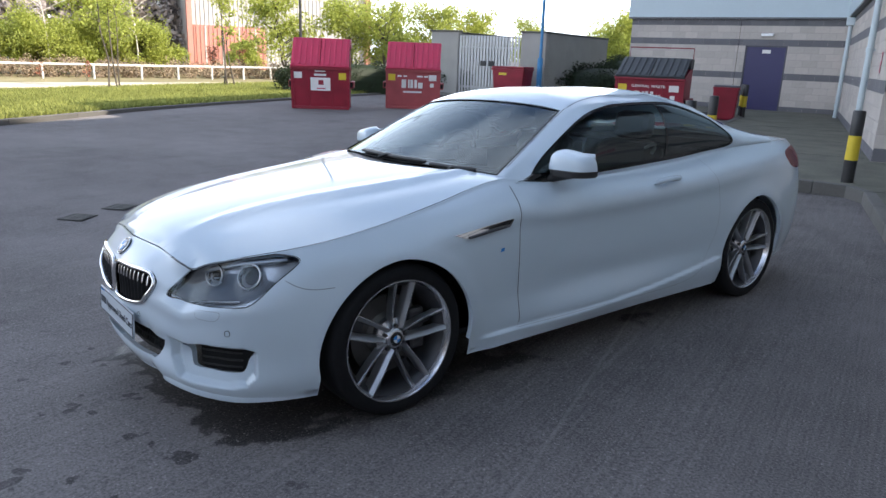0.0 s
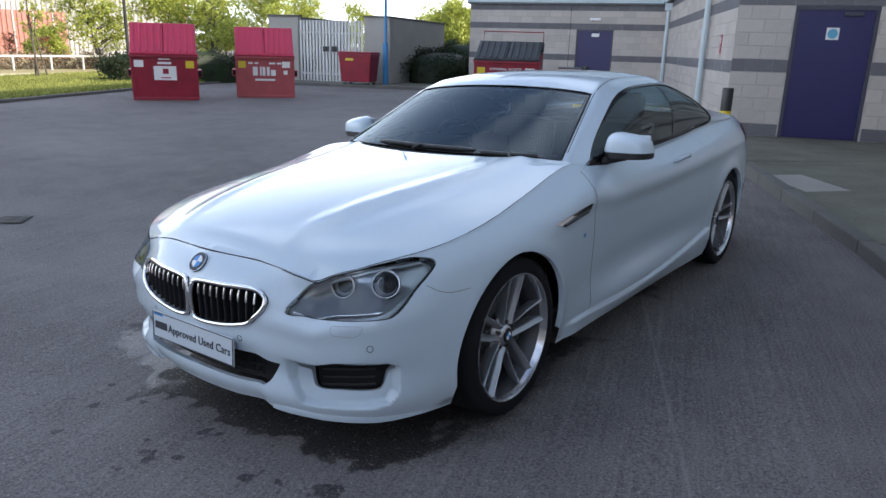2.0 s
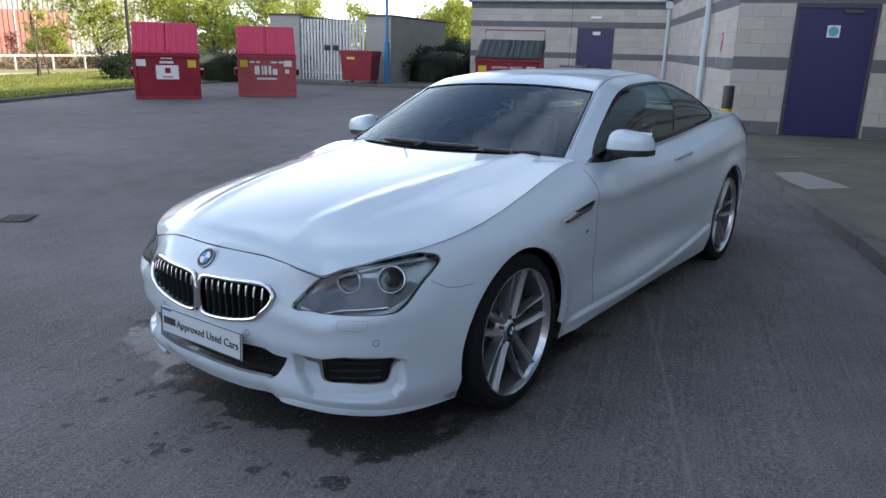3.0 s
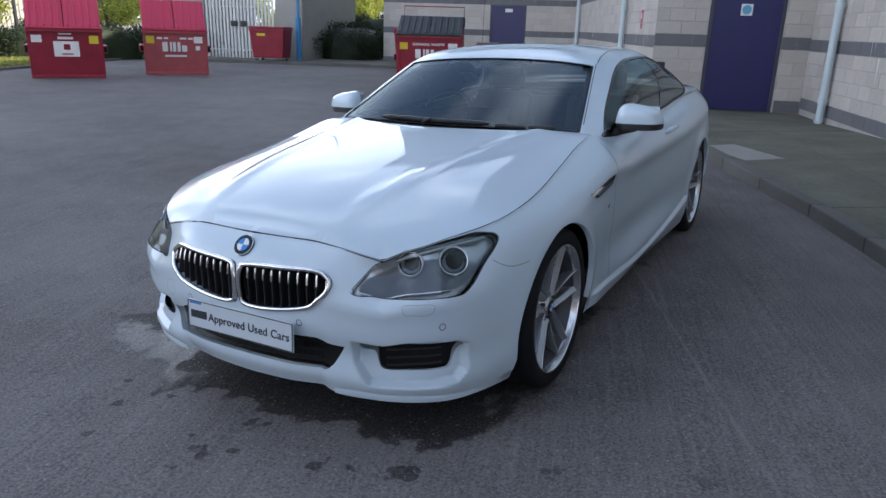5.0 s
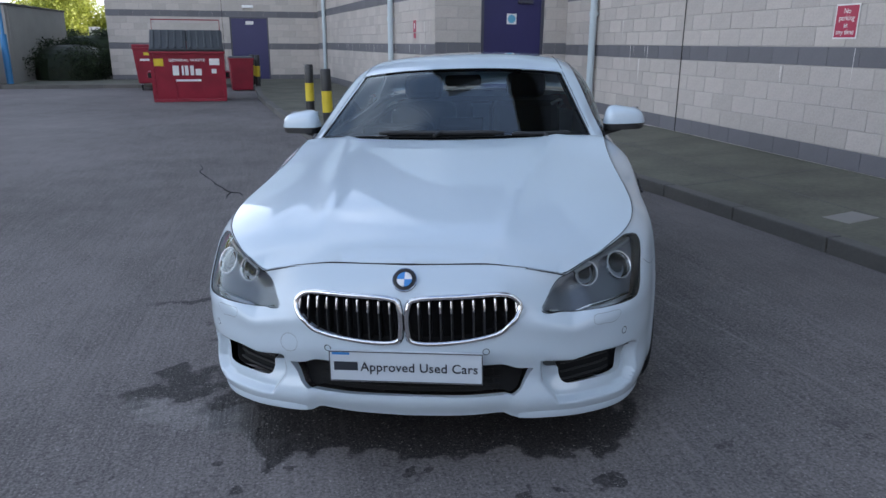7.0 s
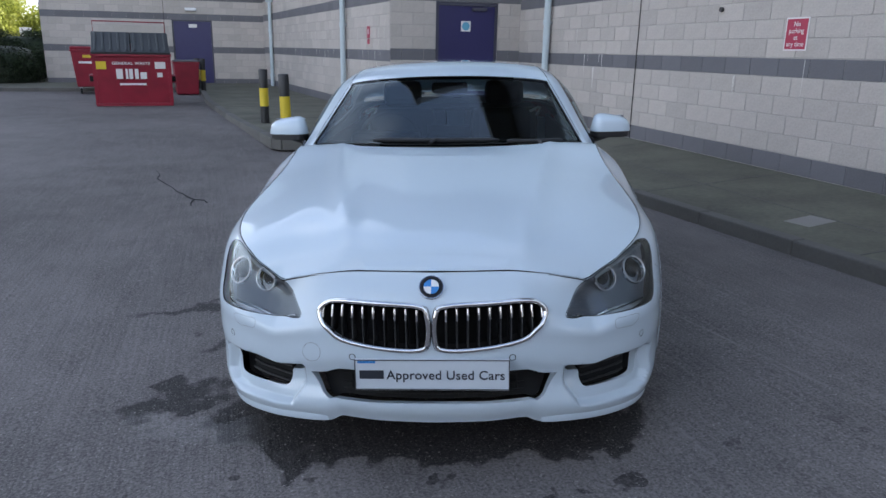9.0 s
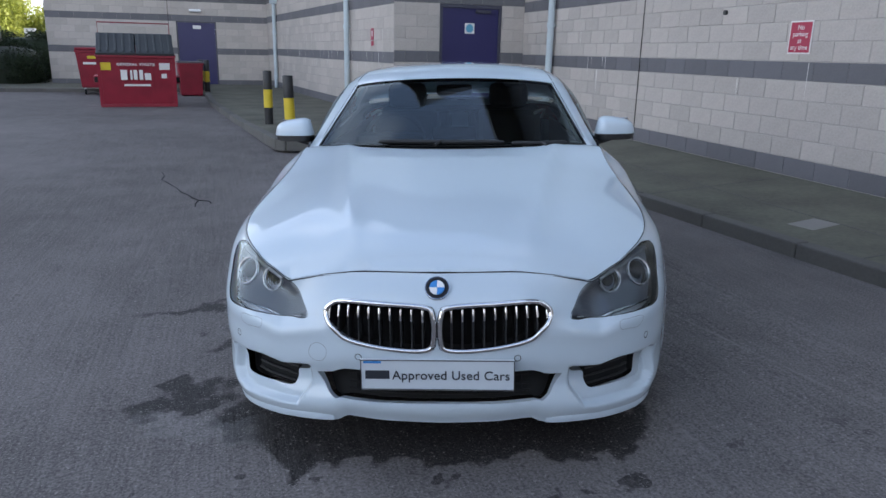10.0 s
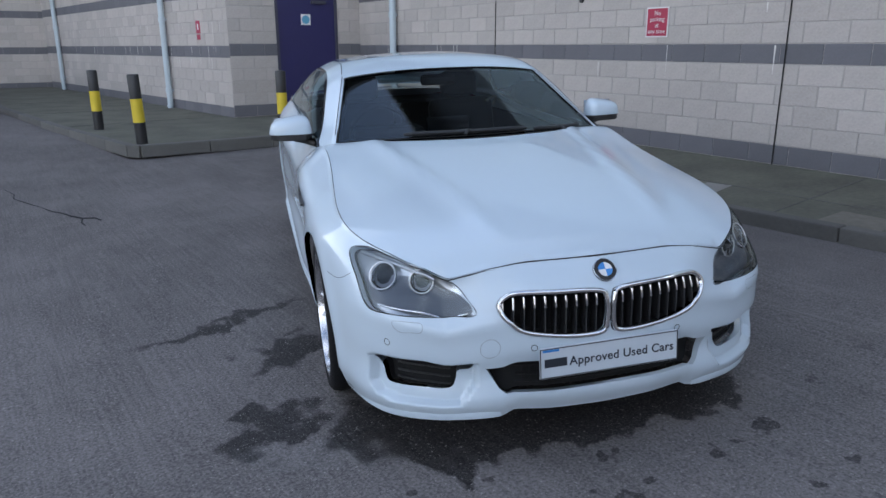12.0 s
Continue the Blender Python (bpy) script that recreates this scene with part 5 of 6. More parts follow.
def greenhouse(yw):
    """From (y, w): w = 0 on the belt, 0.32 window top, 0.42 roof edge, 1 the middle, past 1 the other side."""
    y, w = yw[:, 0], yw[:, 1]
    m = np.where(w > 1, 2 - w, w)
    gx, gz = [c(y) for c in _gx], [c(y) for c in _gz]
    k = np.clip((1 - m) / 0.58, 0, 1.2)
    flank = m < 0.42
    # side: a parabola through belt, window top and roof edge
    a, b, c = (m - 0.32) * (m - 0.42) / 0.1344, -m * (m - 0.42) / 0.032, m * (m - 0.32) / 0.042
    x = np.where(flank, a * gx[0] + b * gx[1] + c * gx[2], gx[2] * k)
    z = np.where(flank, a * gz[0] + b * gz[1] + c * gz[2], gz[3] - (gz[3] - gz[2]) * (0.72 * k**2 + 0.28 * k**4))
    return np.stack([np.where(w > 1, -x, x), 0.988 * y - 0.018, z], 1)


def locate(surface, u, v, axes, targets):
    """Where on a surface points given by two of their axes lie: the (u, v) of each."""
    gu, gv = np.meshgrid(np.linspace(*u, 400), np.linspace(*v, 140), indexing="ij")
    uv = np.stack([gu.ravel(), gv.ravel()], 1)
    at = surface(uv)[:, axes]
    out = []
    for t in np.array(targets, float):
        g = uv[np.argmin(((at - t) ** 2).sum(1))].copy()
        for _ in range(4):
            c = surface(g[None])[0][axes]
            j = np.stack([(surface(g[None] + e)[0][axes] - c) / 1e-4 for e in ([1e-4, 0], [0, 1e-4])], 1)
            g += np.clip(np.linalg.lstsq(j, t - c, rcond=None)[0], -0.02, 0.02)
        out.append(g)
    return np.array(out)


# ---- the car ----
from mathutils.geometry import delaunay_2d_cdt


def loop(points, n=8):
    """A closed smooth line through a few points."""
    p = np.array(points, float)
    out = []
    for i in range(len(p)):
        a, b, c, d = p[i - 1], p[i], p[(i + 1) % len(p)], p[(i + 2) % len(p)]
        for k in range(n):
            t = k / n
            out.append(0.5 * (2 * b + (c - a) * t + (2 * a - 5 * b + 4 * c - d) * t * t + (3 * b - 3 * c + d - a) * t**3))
    return np.array(out)


def straight(points, step):
    """A closed line with straight sides, cut into short steps."""
    p, out = np.array(points, float), []
    for a, b in zip(p, np.roll(p, -1, 0)):
        k = max(1, int(np.linalg.norm((b - a)) / step))
        out += [a + (b - a) * i / k for i in range(k)]
    return np.array(out)


def inside(pts, poly):
    x, y = pts[:, 0][:, None], pts[:, 1][:, None]
    a, b = poly, np.roll(poly, -1, 0)
    cross = (a[:, 1] > y) != (b[:, 1] > y)
    with np.errstate(divide="ignore", invalid="ignore"):
        xi = (b[:, 0] - a[:, 0]) * (y - a[:, 1]) / (b[:, 1] - a[:, 1]) + a[:, 0]
    return (cross & (x < xi)).sum(1) % 2 == 1


def normals(surface, uv):
    e = 2e-3
    du = surface(uv + [e, 0]) - surface(uv - [e, 0])
    dv = surface(uv + [0, e]) - surface(uv - [0, e])
    n = np.cross(du, dv)
    return n / np.maximum(np.linalg.norm(n, axis=1), 1e-9)[:, None]


def panel(name, surface, outer, holes, step, mat, parent, label="", shift=0.0, lips=(), lip=0.02, fine=()):
    """A sheet cut out of a surface, with holes; lips: outlines that get an edge turned inwards."""
    lo, hi = outer.min(0), outer.max(0)
    g = np.stack(np.meshgrid(np.arange(lo[0], hi[0], step[0]), np.arange(lo[1], hi[1], step[1]), indexing="ij"), -1).reshape(-1, 2)
    for u0, u1, v0, v1, du, dv in fine:
        g = g[~((g[:, 0] > u0) & (g[:, 0] < u1) & (g[:, 1] > v0) & (g[:, 1] < v1))]
        g = np.concatenate([g, np.stack(np.meshgrid(np.arange(u0, u1, du), np.arange(v0, v1, dv), indexing="ij"), -1).reshape(-1, 2)])
    keep = inside(g, outer)
    for h in holes:
        keep &= ~inside(g, h)
    lines = [outer, *holes]
    every = np.concatenate(lines)
    sc = np.array(step)
    for i in np.where(keep)[0]:
        if (((every - g[i]) / sc) ** 2).sum(1).min() < 0.06:
            keep[i] = False
    pts, edges = [g[keep]], []
    k = int(keep.sum())
    for ln in lines:
        edges += [(k + i, k + (i + 1) % len(ln)) for i in range(len(ln))]
        pts.append(ln)
        k += len(ln)
    pts = np.concatenate(pts)
    v2, _, faces, *_ = delaunay_2d_cdt([Vector(p / sc) for p in pts], edges, [], 0, 1e-6)
    uv = np.array([tuple(v) for v in v2]) * sc
    tri = np.array([f for f in faces if len(f) == 3])
    mid = uv[tri].mean(1)
    ok = inside(mid, outer)
    for h in holes:
        ok &= ~inside(mid, h)
    tri = tri[ok]
    p, n = surface(uv), normals(surface, uv)
    p = p + shift * n
    a, b, c = p[tri[:, 0]], p[tri[:, 1]], p[tri[:, 2]]
    flip = (np.cross(b - a, c - a) * n[tri[:, 0]]).sum(1) < 0
    tri[flip] = tri[flip][:, ::-1]
    used = np.unique(tri)
    remap = np.full(len(uv), -1)
    remap[used] = np.arange(len(used))
    verts, tris, nn = p[used].tolist(), remap[tri].tolist(), n[used].tolist()
    me = bpy.data.meshes.new(name)
    me.from_pydata(verts, [], tris)
    me.materials.append(M[mat])
    me.shade_smooth()
    me.normals_split_custom_set_from_vertices(nn)
    ob = new(name, me)
    ob.parent = parent
    for ln in lips:
        q, m = surface(ln) + shift * normals(surface, ln), normals(surface, ln)
        k, mean = len(ln), q.mean(0)
        quads = [(i, (i + 1) % k, k + (i + 1) % k, k + i) for i in range(k) if not (surface is side and min(ln[i][1], ln[(i + 1) % k][1]) < 0)]
        used = np.unique(np.array(quads))
        remap = np.full(2 * k, -1)
        remap[used] = np.arange(len(used))
        side_n = mean - q
        side_n = side_n - (side_n * m).sum(1)[:, None] * m
        side_n /= np.maximum(np.linalg.norm(side_n, axis=1), 1e-6)[:, None]
        edge = bpy.data.meshes.new("turned_edge")
        edge.from_pydata(np.concatenate([q, q - m * lip])[used].tolist(), [], remap[np.array(quads)].tolist())
        edge.materials.append(M[mat])
        edge.shade_smooth()
        edge.normals_split_custom_set_from_vertices(np.concatenate([side_n, side_n])[used].tolist())
        new("turned_edge", edge).parent = ob
    return tagged(ob, label) if label else ob


def line_on(name, surface, uv, mat, parent, width=0.004, lift=0.0008):
    """A thin dark joint drawn along a surface as a narrow strip."""
    uv = np.array(uv, float)
    p, n = surface(uv), normals(surface, uv)
    d = np.gradient(p, axis=0)
    s = np.cross(n, d)
    s /= np.maximum(np.linalg.norm(s, axis=1), 1e-9)[:, None]
    a, b = p + n * lift + s * width / 2, p + n * lift - s * width / 2
    k = len(uv)
    me = bpy.data.meshes.new(name)
    me.from_pydata(a.tolist() + b.tolist(), [], [(i, i + 1, k + i + 1, k + i) for i in range(k - 1)])
    me.materials.append(M[mat])
    ob = new(name, me)
    ob.parent = parent
    return ob


def bar_on(name, surface, uv, radius, mat, parent, label="", closed=True, lift=0.0, sides=8):
    uv = np.array(uv, float)
    p = surface(uv) + normals(surface, uv) * lift
    return smooth(part(name, tube(p.tolist(), radius, sides, closed=closed), mat, parent, label), 60)


car = thing("car", "clean white two-door coupe parked on the yard", "car", CAR)
flip_u = np.array([-1, 1])

# outlines on the side surface: (distance along the plan, level)
KIDNEY = loop([(0.009, 0.62), (0.012, 0.775), (0.042, 0.828), (0.2, 0.846), (0.325, 0.851), (0.366, 0.84), (0.39, 0.8), (0.381, 0.74), (0.354, 0.675), (0.302, 0.592), (0.15, 0.545), (0.032, 0.545)])
LIGHT = loop([(0.468, 0.765), (0.5, 0.85), (0.54, 0.945), (0.572, 0.988), (0.63, 0.991), (0.7, 0.991), (0.8, 0.991), (0.9, 0.991), (0.98, 0.988), (1.03, 0.972), (1.066, 0.952), (1.074, 0.925), (1.04, 0.888), (0.975, 0.828), (0.915, 0.755), (0.875, 0.716), (0.84, 0.705), (0.75, 0.715), (0.65, 0.732), (0.565, 0.767), (0.495, 0.748)], 5)
FOG = loop([(0.486, 0.408), (0.493, 0.352), (0.538, 0.347), (0.547, 0.277), (0.572, 0.227), (0.68, 0.219), (0.8, 0.217), (0.832, 0.243), (0.85, 0.312), (0.87, 0.345), (0.87, 0.375), (0.74, 0.42), (0.6, 0.426)], 4)
_half = [(0.0, 0.172), (0.12, 0.168), (0.22, 0.163), (0.315, 0.16), (0.364, 0.18), (0.392, 0.23), (0.415, 0.3), (0.436, 0.37), (0.2, 0.375), (0.0, 0.375)]
INTAKE = straight(_half + [(-s, v) for s, v in _half[-2:0:-1]], 0.02)
TAIL = loop([(4.82, 0.9), (5.1, 0.945), (5.5, 0.93), (5.5, 0.8), (5.1, 0.755), (4.88, 0.79)])


def arch(y):
    """The wheel opening: a round head, and legs down past the sill."""
    ring = [(y + 0.39 * np.sign(math.cos(a)) * abs(math.cos(a)) ** 1.08, 0.328 + 0.378 * np.sign(math.sin(a)) * abs(math.sin(a)) ** 1.08) for a in np.linspace(-0.2, math.pi + 0.2, 40)]
    uv = locate(side, (0.7, 4.9), (0.0, 1.0), [1, 2], ring)
    legs = np.array([(uv[-1][0] - 0.01, -0.06), (uv[0][0] + 0.01, -0.06)])
    return np.concatenate([uv, legs])


ARCH_F, ARCH_R = arch(0.0), arch(2.855)
_holes = [KIDNEY, LIGHT, FOG, TAIL, ARCH_F, ARCH_R]
_holes = _holes + [h * flip_u for h in _holes] + [INTAKE]
_end = SEND - 0.0004
_rim = np.concatenate([np.stack([np.linspace(-_end, _end, 420), np.zeros(420)], 1), np.stack([np.linspace(_end, -_end, 420), np.ones(420)], 1)])
body = panel("body", side, _rim, _holes, (0.03, 0.035), "paint", car, "gleaming white painted bodywork", lips=[h for h in _holes if h is not TAIL], lip=0.025, fine=[(0.4, 0.95, 0.03, 0.5, 0.011, 0.016), (-0.95, -0.4, 0.03, 0.5, 0.011, 0.016), (1.75, 3.95, 0.02, 0.32, 0.03, 0.011), (-3.95, -1.75, 0.02, 0.32, 0.03, 0.011)])

# bonnet
def cowl_y(x):
    """The bonnet's rear edge."""
    return 0.455 + 0.277 * (x / 0.72) ** 2


_top = side(np.stack([np.linspace(0, S[6] + 0.1, 100), np.ones(100)], 1))
_edge = _top[:, :2]
_rear = [(x, cowl_y(x)) for x in np.linspace(0.73, 0, 20)]
_right = np.concatenate([_edge[1:] * [0.9965, 1] + [0, 0.002], _rear[:-1]])
_left = _right[::-1] * [-1, 1]
_bonnet_out = np.concatenate([[[0, _edge[0][1] + 0.002]], _right, [[0, cowl_y(0)]], _left])
bonnet = panel("bonnet", hood_top, _bonnet_out, [], (0.035, 0.035), "paint", car, "closed white bonnet with two raised creases")
_sl = side(np.stack([np.linspace(-S[6] - 0.1, S[6] + 0.1, 260), np.ones(260)], 1)) - [0, 0, 0.004]
part("bonnet_gap", tube(_sl.tolist(), 0.0024, 6), "seam", car)
_cs = greenhouse(np.array([(0.595 + 0.12 * ((w - 1) / 0.53) ** 2, w) for w in np.linspace(0.45, 1.55, 31)]))
_cv = [(x * 0.985, cowl_y(x) + d, float(hood_top(np.array([[x * 0.985, min(cowl_y(x) + d, 0.652)]]))[0, 2]) + z) for d, z in ((-0.02, -0.014), (0.03, -0.02)) for x in _cs[:, 0]] + (_cs - [0, 0, 0.006]).tolist()
part("scuttle", (_cv, [], [(r * 31 + i, r * 31 + i + 1, (r + 1) * 31 + i + 1, (r + 1) * 31 + i) for r in range(2) for i in range(30)]), "black", car, "black plastic scuttle below the windscreen")

# greenhouse: windscreen, side windows, rear window cut out of the roof shell
_ws = [(0.60 + 0.12 * ((w - 1) / 0.53) ** 2, w) for w in np.linspace(0.44, 1.56, 40)]
_wt = [(1.285 + 0.025 * ((w - 1) / 0.53) ** 2, w) for w in np.linspace(1.555, 0.445, 40)]
SCREEN = np.array(_ws + _wt)
SIDEWIN = loop([(0.775, 0.012), (0.86, 0.2), (0.99, 0.31), (1.32, 0.342), (1.75, 0.346), (2.12, 0.342), (2.42, 0.32), (2.62, 0.26), (2.71, 0.16), (2.67, 0.035), (2.4, 0.006), (1.7, 0.004), (1.1, 0.004)])
_in = np.array([1.75, 0.17])
GLASS = (SIDEWIN - _in) * [0.985, 0.9] + _in
REARWIN = straight([(2.42, 0.5), (3.1, 0.47), (3.16, 1.0), (3.1, 1.53), (2.42, 1.5), (2.36, 1.0)], 0.03)
mirror_w = np.array([1, -1])


def other(ln):
    return ln * mirror_w + [0, 2]


def split(ln, front):
    """The part of a side window before or behind its upright divider."""
    sgn = -1 if front else 1
    far = [sgn * (y - 2.0 - 0.15 * (w if w < 1 else 2 - w)) for y, w in ln]
    out = []
    for i, (p, d) in enumerate(zip(ln, far)):
        q, e = ln[i - 1], far[i - 1]
        if (d > 0) != (e > 0):
            out.append(q + (p - q) * (e / (e - d)))
        if d > 0:
            out.append(p)
    return straight(out, 0.03)


_roof_out = straight([(0.72, -0.03), (3.24, -0.03), (3.24, 2.03), (0.72, 2.03)], 0.03)
roof = panel("roof", greenhouse, _roof_out, [SCREEN, SIDEWIN, other(SIDEWIN), REARWIN], (0.035, 0.03), "paint", car, "white roof and pillars", lips=[SIDEWIN, other(SIDEWIN), SCREEN, REARWIN], lip=0.02)
screen = panel("windscreen", greenhouse, SCREEN, [], (0.04, 0.05), "screen", car, "raked laminated windscreen reflecting sky and building", shift=-0.004)
screen.visible_shadow = False
panel("screen_border", greenhouse, SCREEN, [(SCREEN - [1.02, 1.0]) * [0.925, 0.958] + [1.02, 1.0]], (0.05, 0.05), "gloss", car, "black border of the windscreen", shift=-0.007)
line_on("screen_gasket", greenhouse, np.concatenate([SCREEN, SCREEN[:1]]), "seam", car, 0.009)
panel("rear_window", greenhouse, REARWIN, [], (0.05, 0.05), "window", car, shift=-0.004).visible_shadow = False
for _k, (_o, _g) in enumerate(((SIDEWIN, GLASS), (other(SIDEWIN), other(GLASS)))):
    panel("window_trim", greenhouse, _o, [_g], (0.04, 0.03), "gloss", car, "gloss black window surround", shift=0.001)
    for _name, _front, _mat, _txt in (("door_window", True, "door_glass", "green-tinted door window"), ("quarter_window", False, "window", "dark tinted rear quarter window")):
        panel(_name, greenhouse, split(_g, _front), [], (0.05, 0.04), _mat, car, _txt, shift=-0.003).visible_shadow = False
    _pl = np.linspace((2.0, 0.03), (2.045, 0.325), 12)
    line_on("window_divider", greenhouse, _pl if _k == 0 else other(_pl), "gloss", car, 0.02, 0.0005)
# ditch joints where roof meets screen pillar
for _f in (lambda a: a, other):
    line_on("roof_joint", greenhouse, _f(np.stack([np.linspace(1.36, 2.5, 30), np.full(30, 0.425)], 1)), "seam", car, 0.005)
    line_on("pillar_joint", greenhouse, _f(np.stack([np.linspace(0.8, 1.34, 20), np.full(20, 0.43)], 1)), "seam", car, 0.004)

# white corners between bonnet, wing and pillar foot
for _s in (1, -1):
    _a = [(x, cowl_y(x)) for x in np.linspace(0.55, 0.735, 12)]
    _av = [(_s * x, y - 0.004, float(hood_top(np.array([[x, y]]))[0, 2]) - 0.001) for x, y in _a] + [(_s * 0.775, 0.662, 0.949)]
    _w = np.linspace(0.58, 0.44, 13)
    _bv = greenhouse(np.stack([0.60 + 0.12 * ((_w - 1) / 0.53) ** 2 + 0.004, _w], 1)) * [_s, 1, 1] - [0, 0, 0.004]
    _k = len(_av)
    smooth(part("scuttle_corner", (_av + _bv.tolist(), [], [(i, i + 1, _k + i + 1, _k + i)[:: int(_s)] for i in range(9, _k - 1)]), "black", car), 60)

# boot
_bt = side(np.stack([np.linspace(S[10] - 0.1, _end, 60), np.ones(60)], 1))
_bo = [(x, y) for x, y, z in _bt]


def deck(xy):
    x, y = np.abs(xy[:, 0]), xy[:, 1]
    t = _bt[np.argsort(_bt[:, 1])]
    xs, zs = np.interp(y, t[:, 1], t[:, 0]), np.interp(y, t[:, 1], t[:, 2])
    q = np.clip(x / np.maximum(xs, 0.05), 0, 1)
    return np.stack([xy[:, 0], y, zs + 0.045 * (1 - q**2.4) * np.clip((3.95 - y) / 0.5, 0, 1)], 1)


_bp = np.array([(x * 0.9995, y) for x, y in _bo])
panel("boot_lid", deck, np.concatenate([_bp, _bp[::-1] * [-1, 1]]), [], (0.05, 0.05), "paint", car, "white boot lid")
for _s in (1, -1):
    panel("tail_light", side, TAIL * [_s, 1], [], (0.04, 0.04), "red_lens", car, "red tail light", shift=0.002)

# joints of doors, wings and bumper
_door = locate(side, (1.9, 4.2), (0, 1), [1, 2], [(0.685, 0.94), (0.675, 0.82), (0.68, 0.61), (0.695, 0.4), (0.705, 0.27), (0.77, 0.252), (1.37, 0.25), (2.06, 0.255), (2.28, 0.36), (2.36, 0.5), (2.38, 0.7), (2.32, 0.87), (2.26, 0.985)])
_dl = Curve(np.arange(len(_door)), _door)(np.linspace(0, len(_door) - 1, 90))
_bs = Curve([0, 1, 2, 3], [(1.014, 0.83), (1.06, 0.778), (1.12, 0.743), (1.2, 0.73)])(np.linspace(0, 3, 24))
for _s in (1, -1):
    line_on("door_joint", side, _dl[:30] * [_s, 1], "seam", car, 0.004)
    line_on("door_joint", side, _dl[29:] * [_s, 1], "faint_seam", car, 0.0016)
    line_on("bumper_joint", side, _bs * [_s, 1], "faint_seam", car, 0.003)
    # wing vent with bright blade
    _gv2 = np.array([(1.786, 0.824), (1.856, 0.779), (2.114, 0.755), (2.139, 0.799)]) * [_s, 1]
    _vent = panel("wing_vent", side, straight(_gv2, 0.02), [], (0.03, 0.03), "chrome", car, "bright metal wing vent", shift=0.006)
    _gv3 = np.array([(1.93, 0.808), (1.98, 0.79), (2.108, 0.776), (2.133, 0.797)]) * [_s, 1]
    panel("vent_slot", side, straight(_gv3, 0.02), [], (0.03, 0.03), "gloss", _vent, shift=0.009)
    _ix = np.array([(1.865, 0.784), (2.085, 0.766)]) * [_s, 1]
    bar_on("vent_blade", side, np.linspace(_ix[0], _ix[1], 8), 0.006, "alloy_dark", _vent, closed=False, lift=0.009)
    _bg2 = np.array([(2.06, 0.618), (2.085, 0.618), (2.09, 0.638), (2.065, 0.638)]) * [_s, 1]
    panel("badge", side, straight(_bg2, 0.01), [], (0.01, 0.01), "blue", car, "small coloured badge", shift=0.003)
    _hu = locate(side, (2.4, 4.0), (0.3, 1), [1, 2], [(1.73, 0.869), (1.955, 0.877)])
    _hp = np.linspace(_hu[0], _hu[1], 12) * [_s, 1]
    _hh = side(_hp) + normals(side, _hp) * (0.004 + 0.032 * np.sin(np.linspace(0, math.pi, 12)) ** 0.35)[:, None]
    smooth(part("door_handle", tube(_hh.tolist(), 0.015, 10, taper=[0.4] + [1] * 10 + [0.4]), "paint", car), 60)
    # round sensors, tow cap and washer flap
    for _su, _sv in ((0.27, 0.48), (0.78, 0.53)):
        _c = np.array([(_su + 0.011 * math.cos(a), _sv + 0.021 * math.sin(a)) for a in np.linspace(0, math.tau, 17)]) * [_s, 1]
        line_on("sensor_ring", side, _c, "seam", car, 0.0025)
    _wf = loop(np.array([(0.65, 0.642), (0.69, 0.628), (0.726, 0.618), (0.75, 0.645), (0.749, 0.68), (0.69, 0.692), (0.648, 0.694)]), 4) * [_s, 1]
    line_on("washer_flap_joint", side, np.concatenate([_wf, _wf[:1]]), "faint_seam", car, 0.0013)
_c = np.array([(-0.42 + 0.034 * math.cos(a), 0.522 + 0.064 * math.sin(a)) for a in np.linspace(0, math.tau, 33)])
line_on("tow_cover_joint", side, _c, "faint_seam", car, 0.0014)


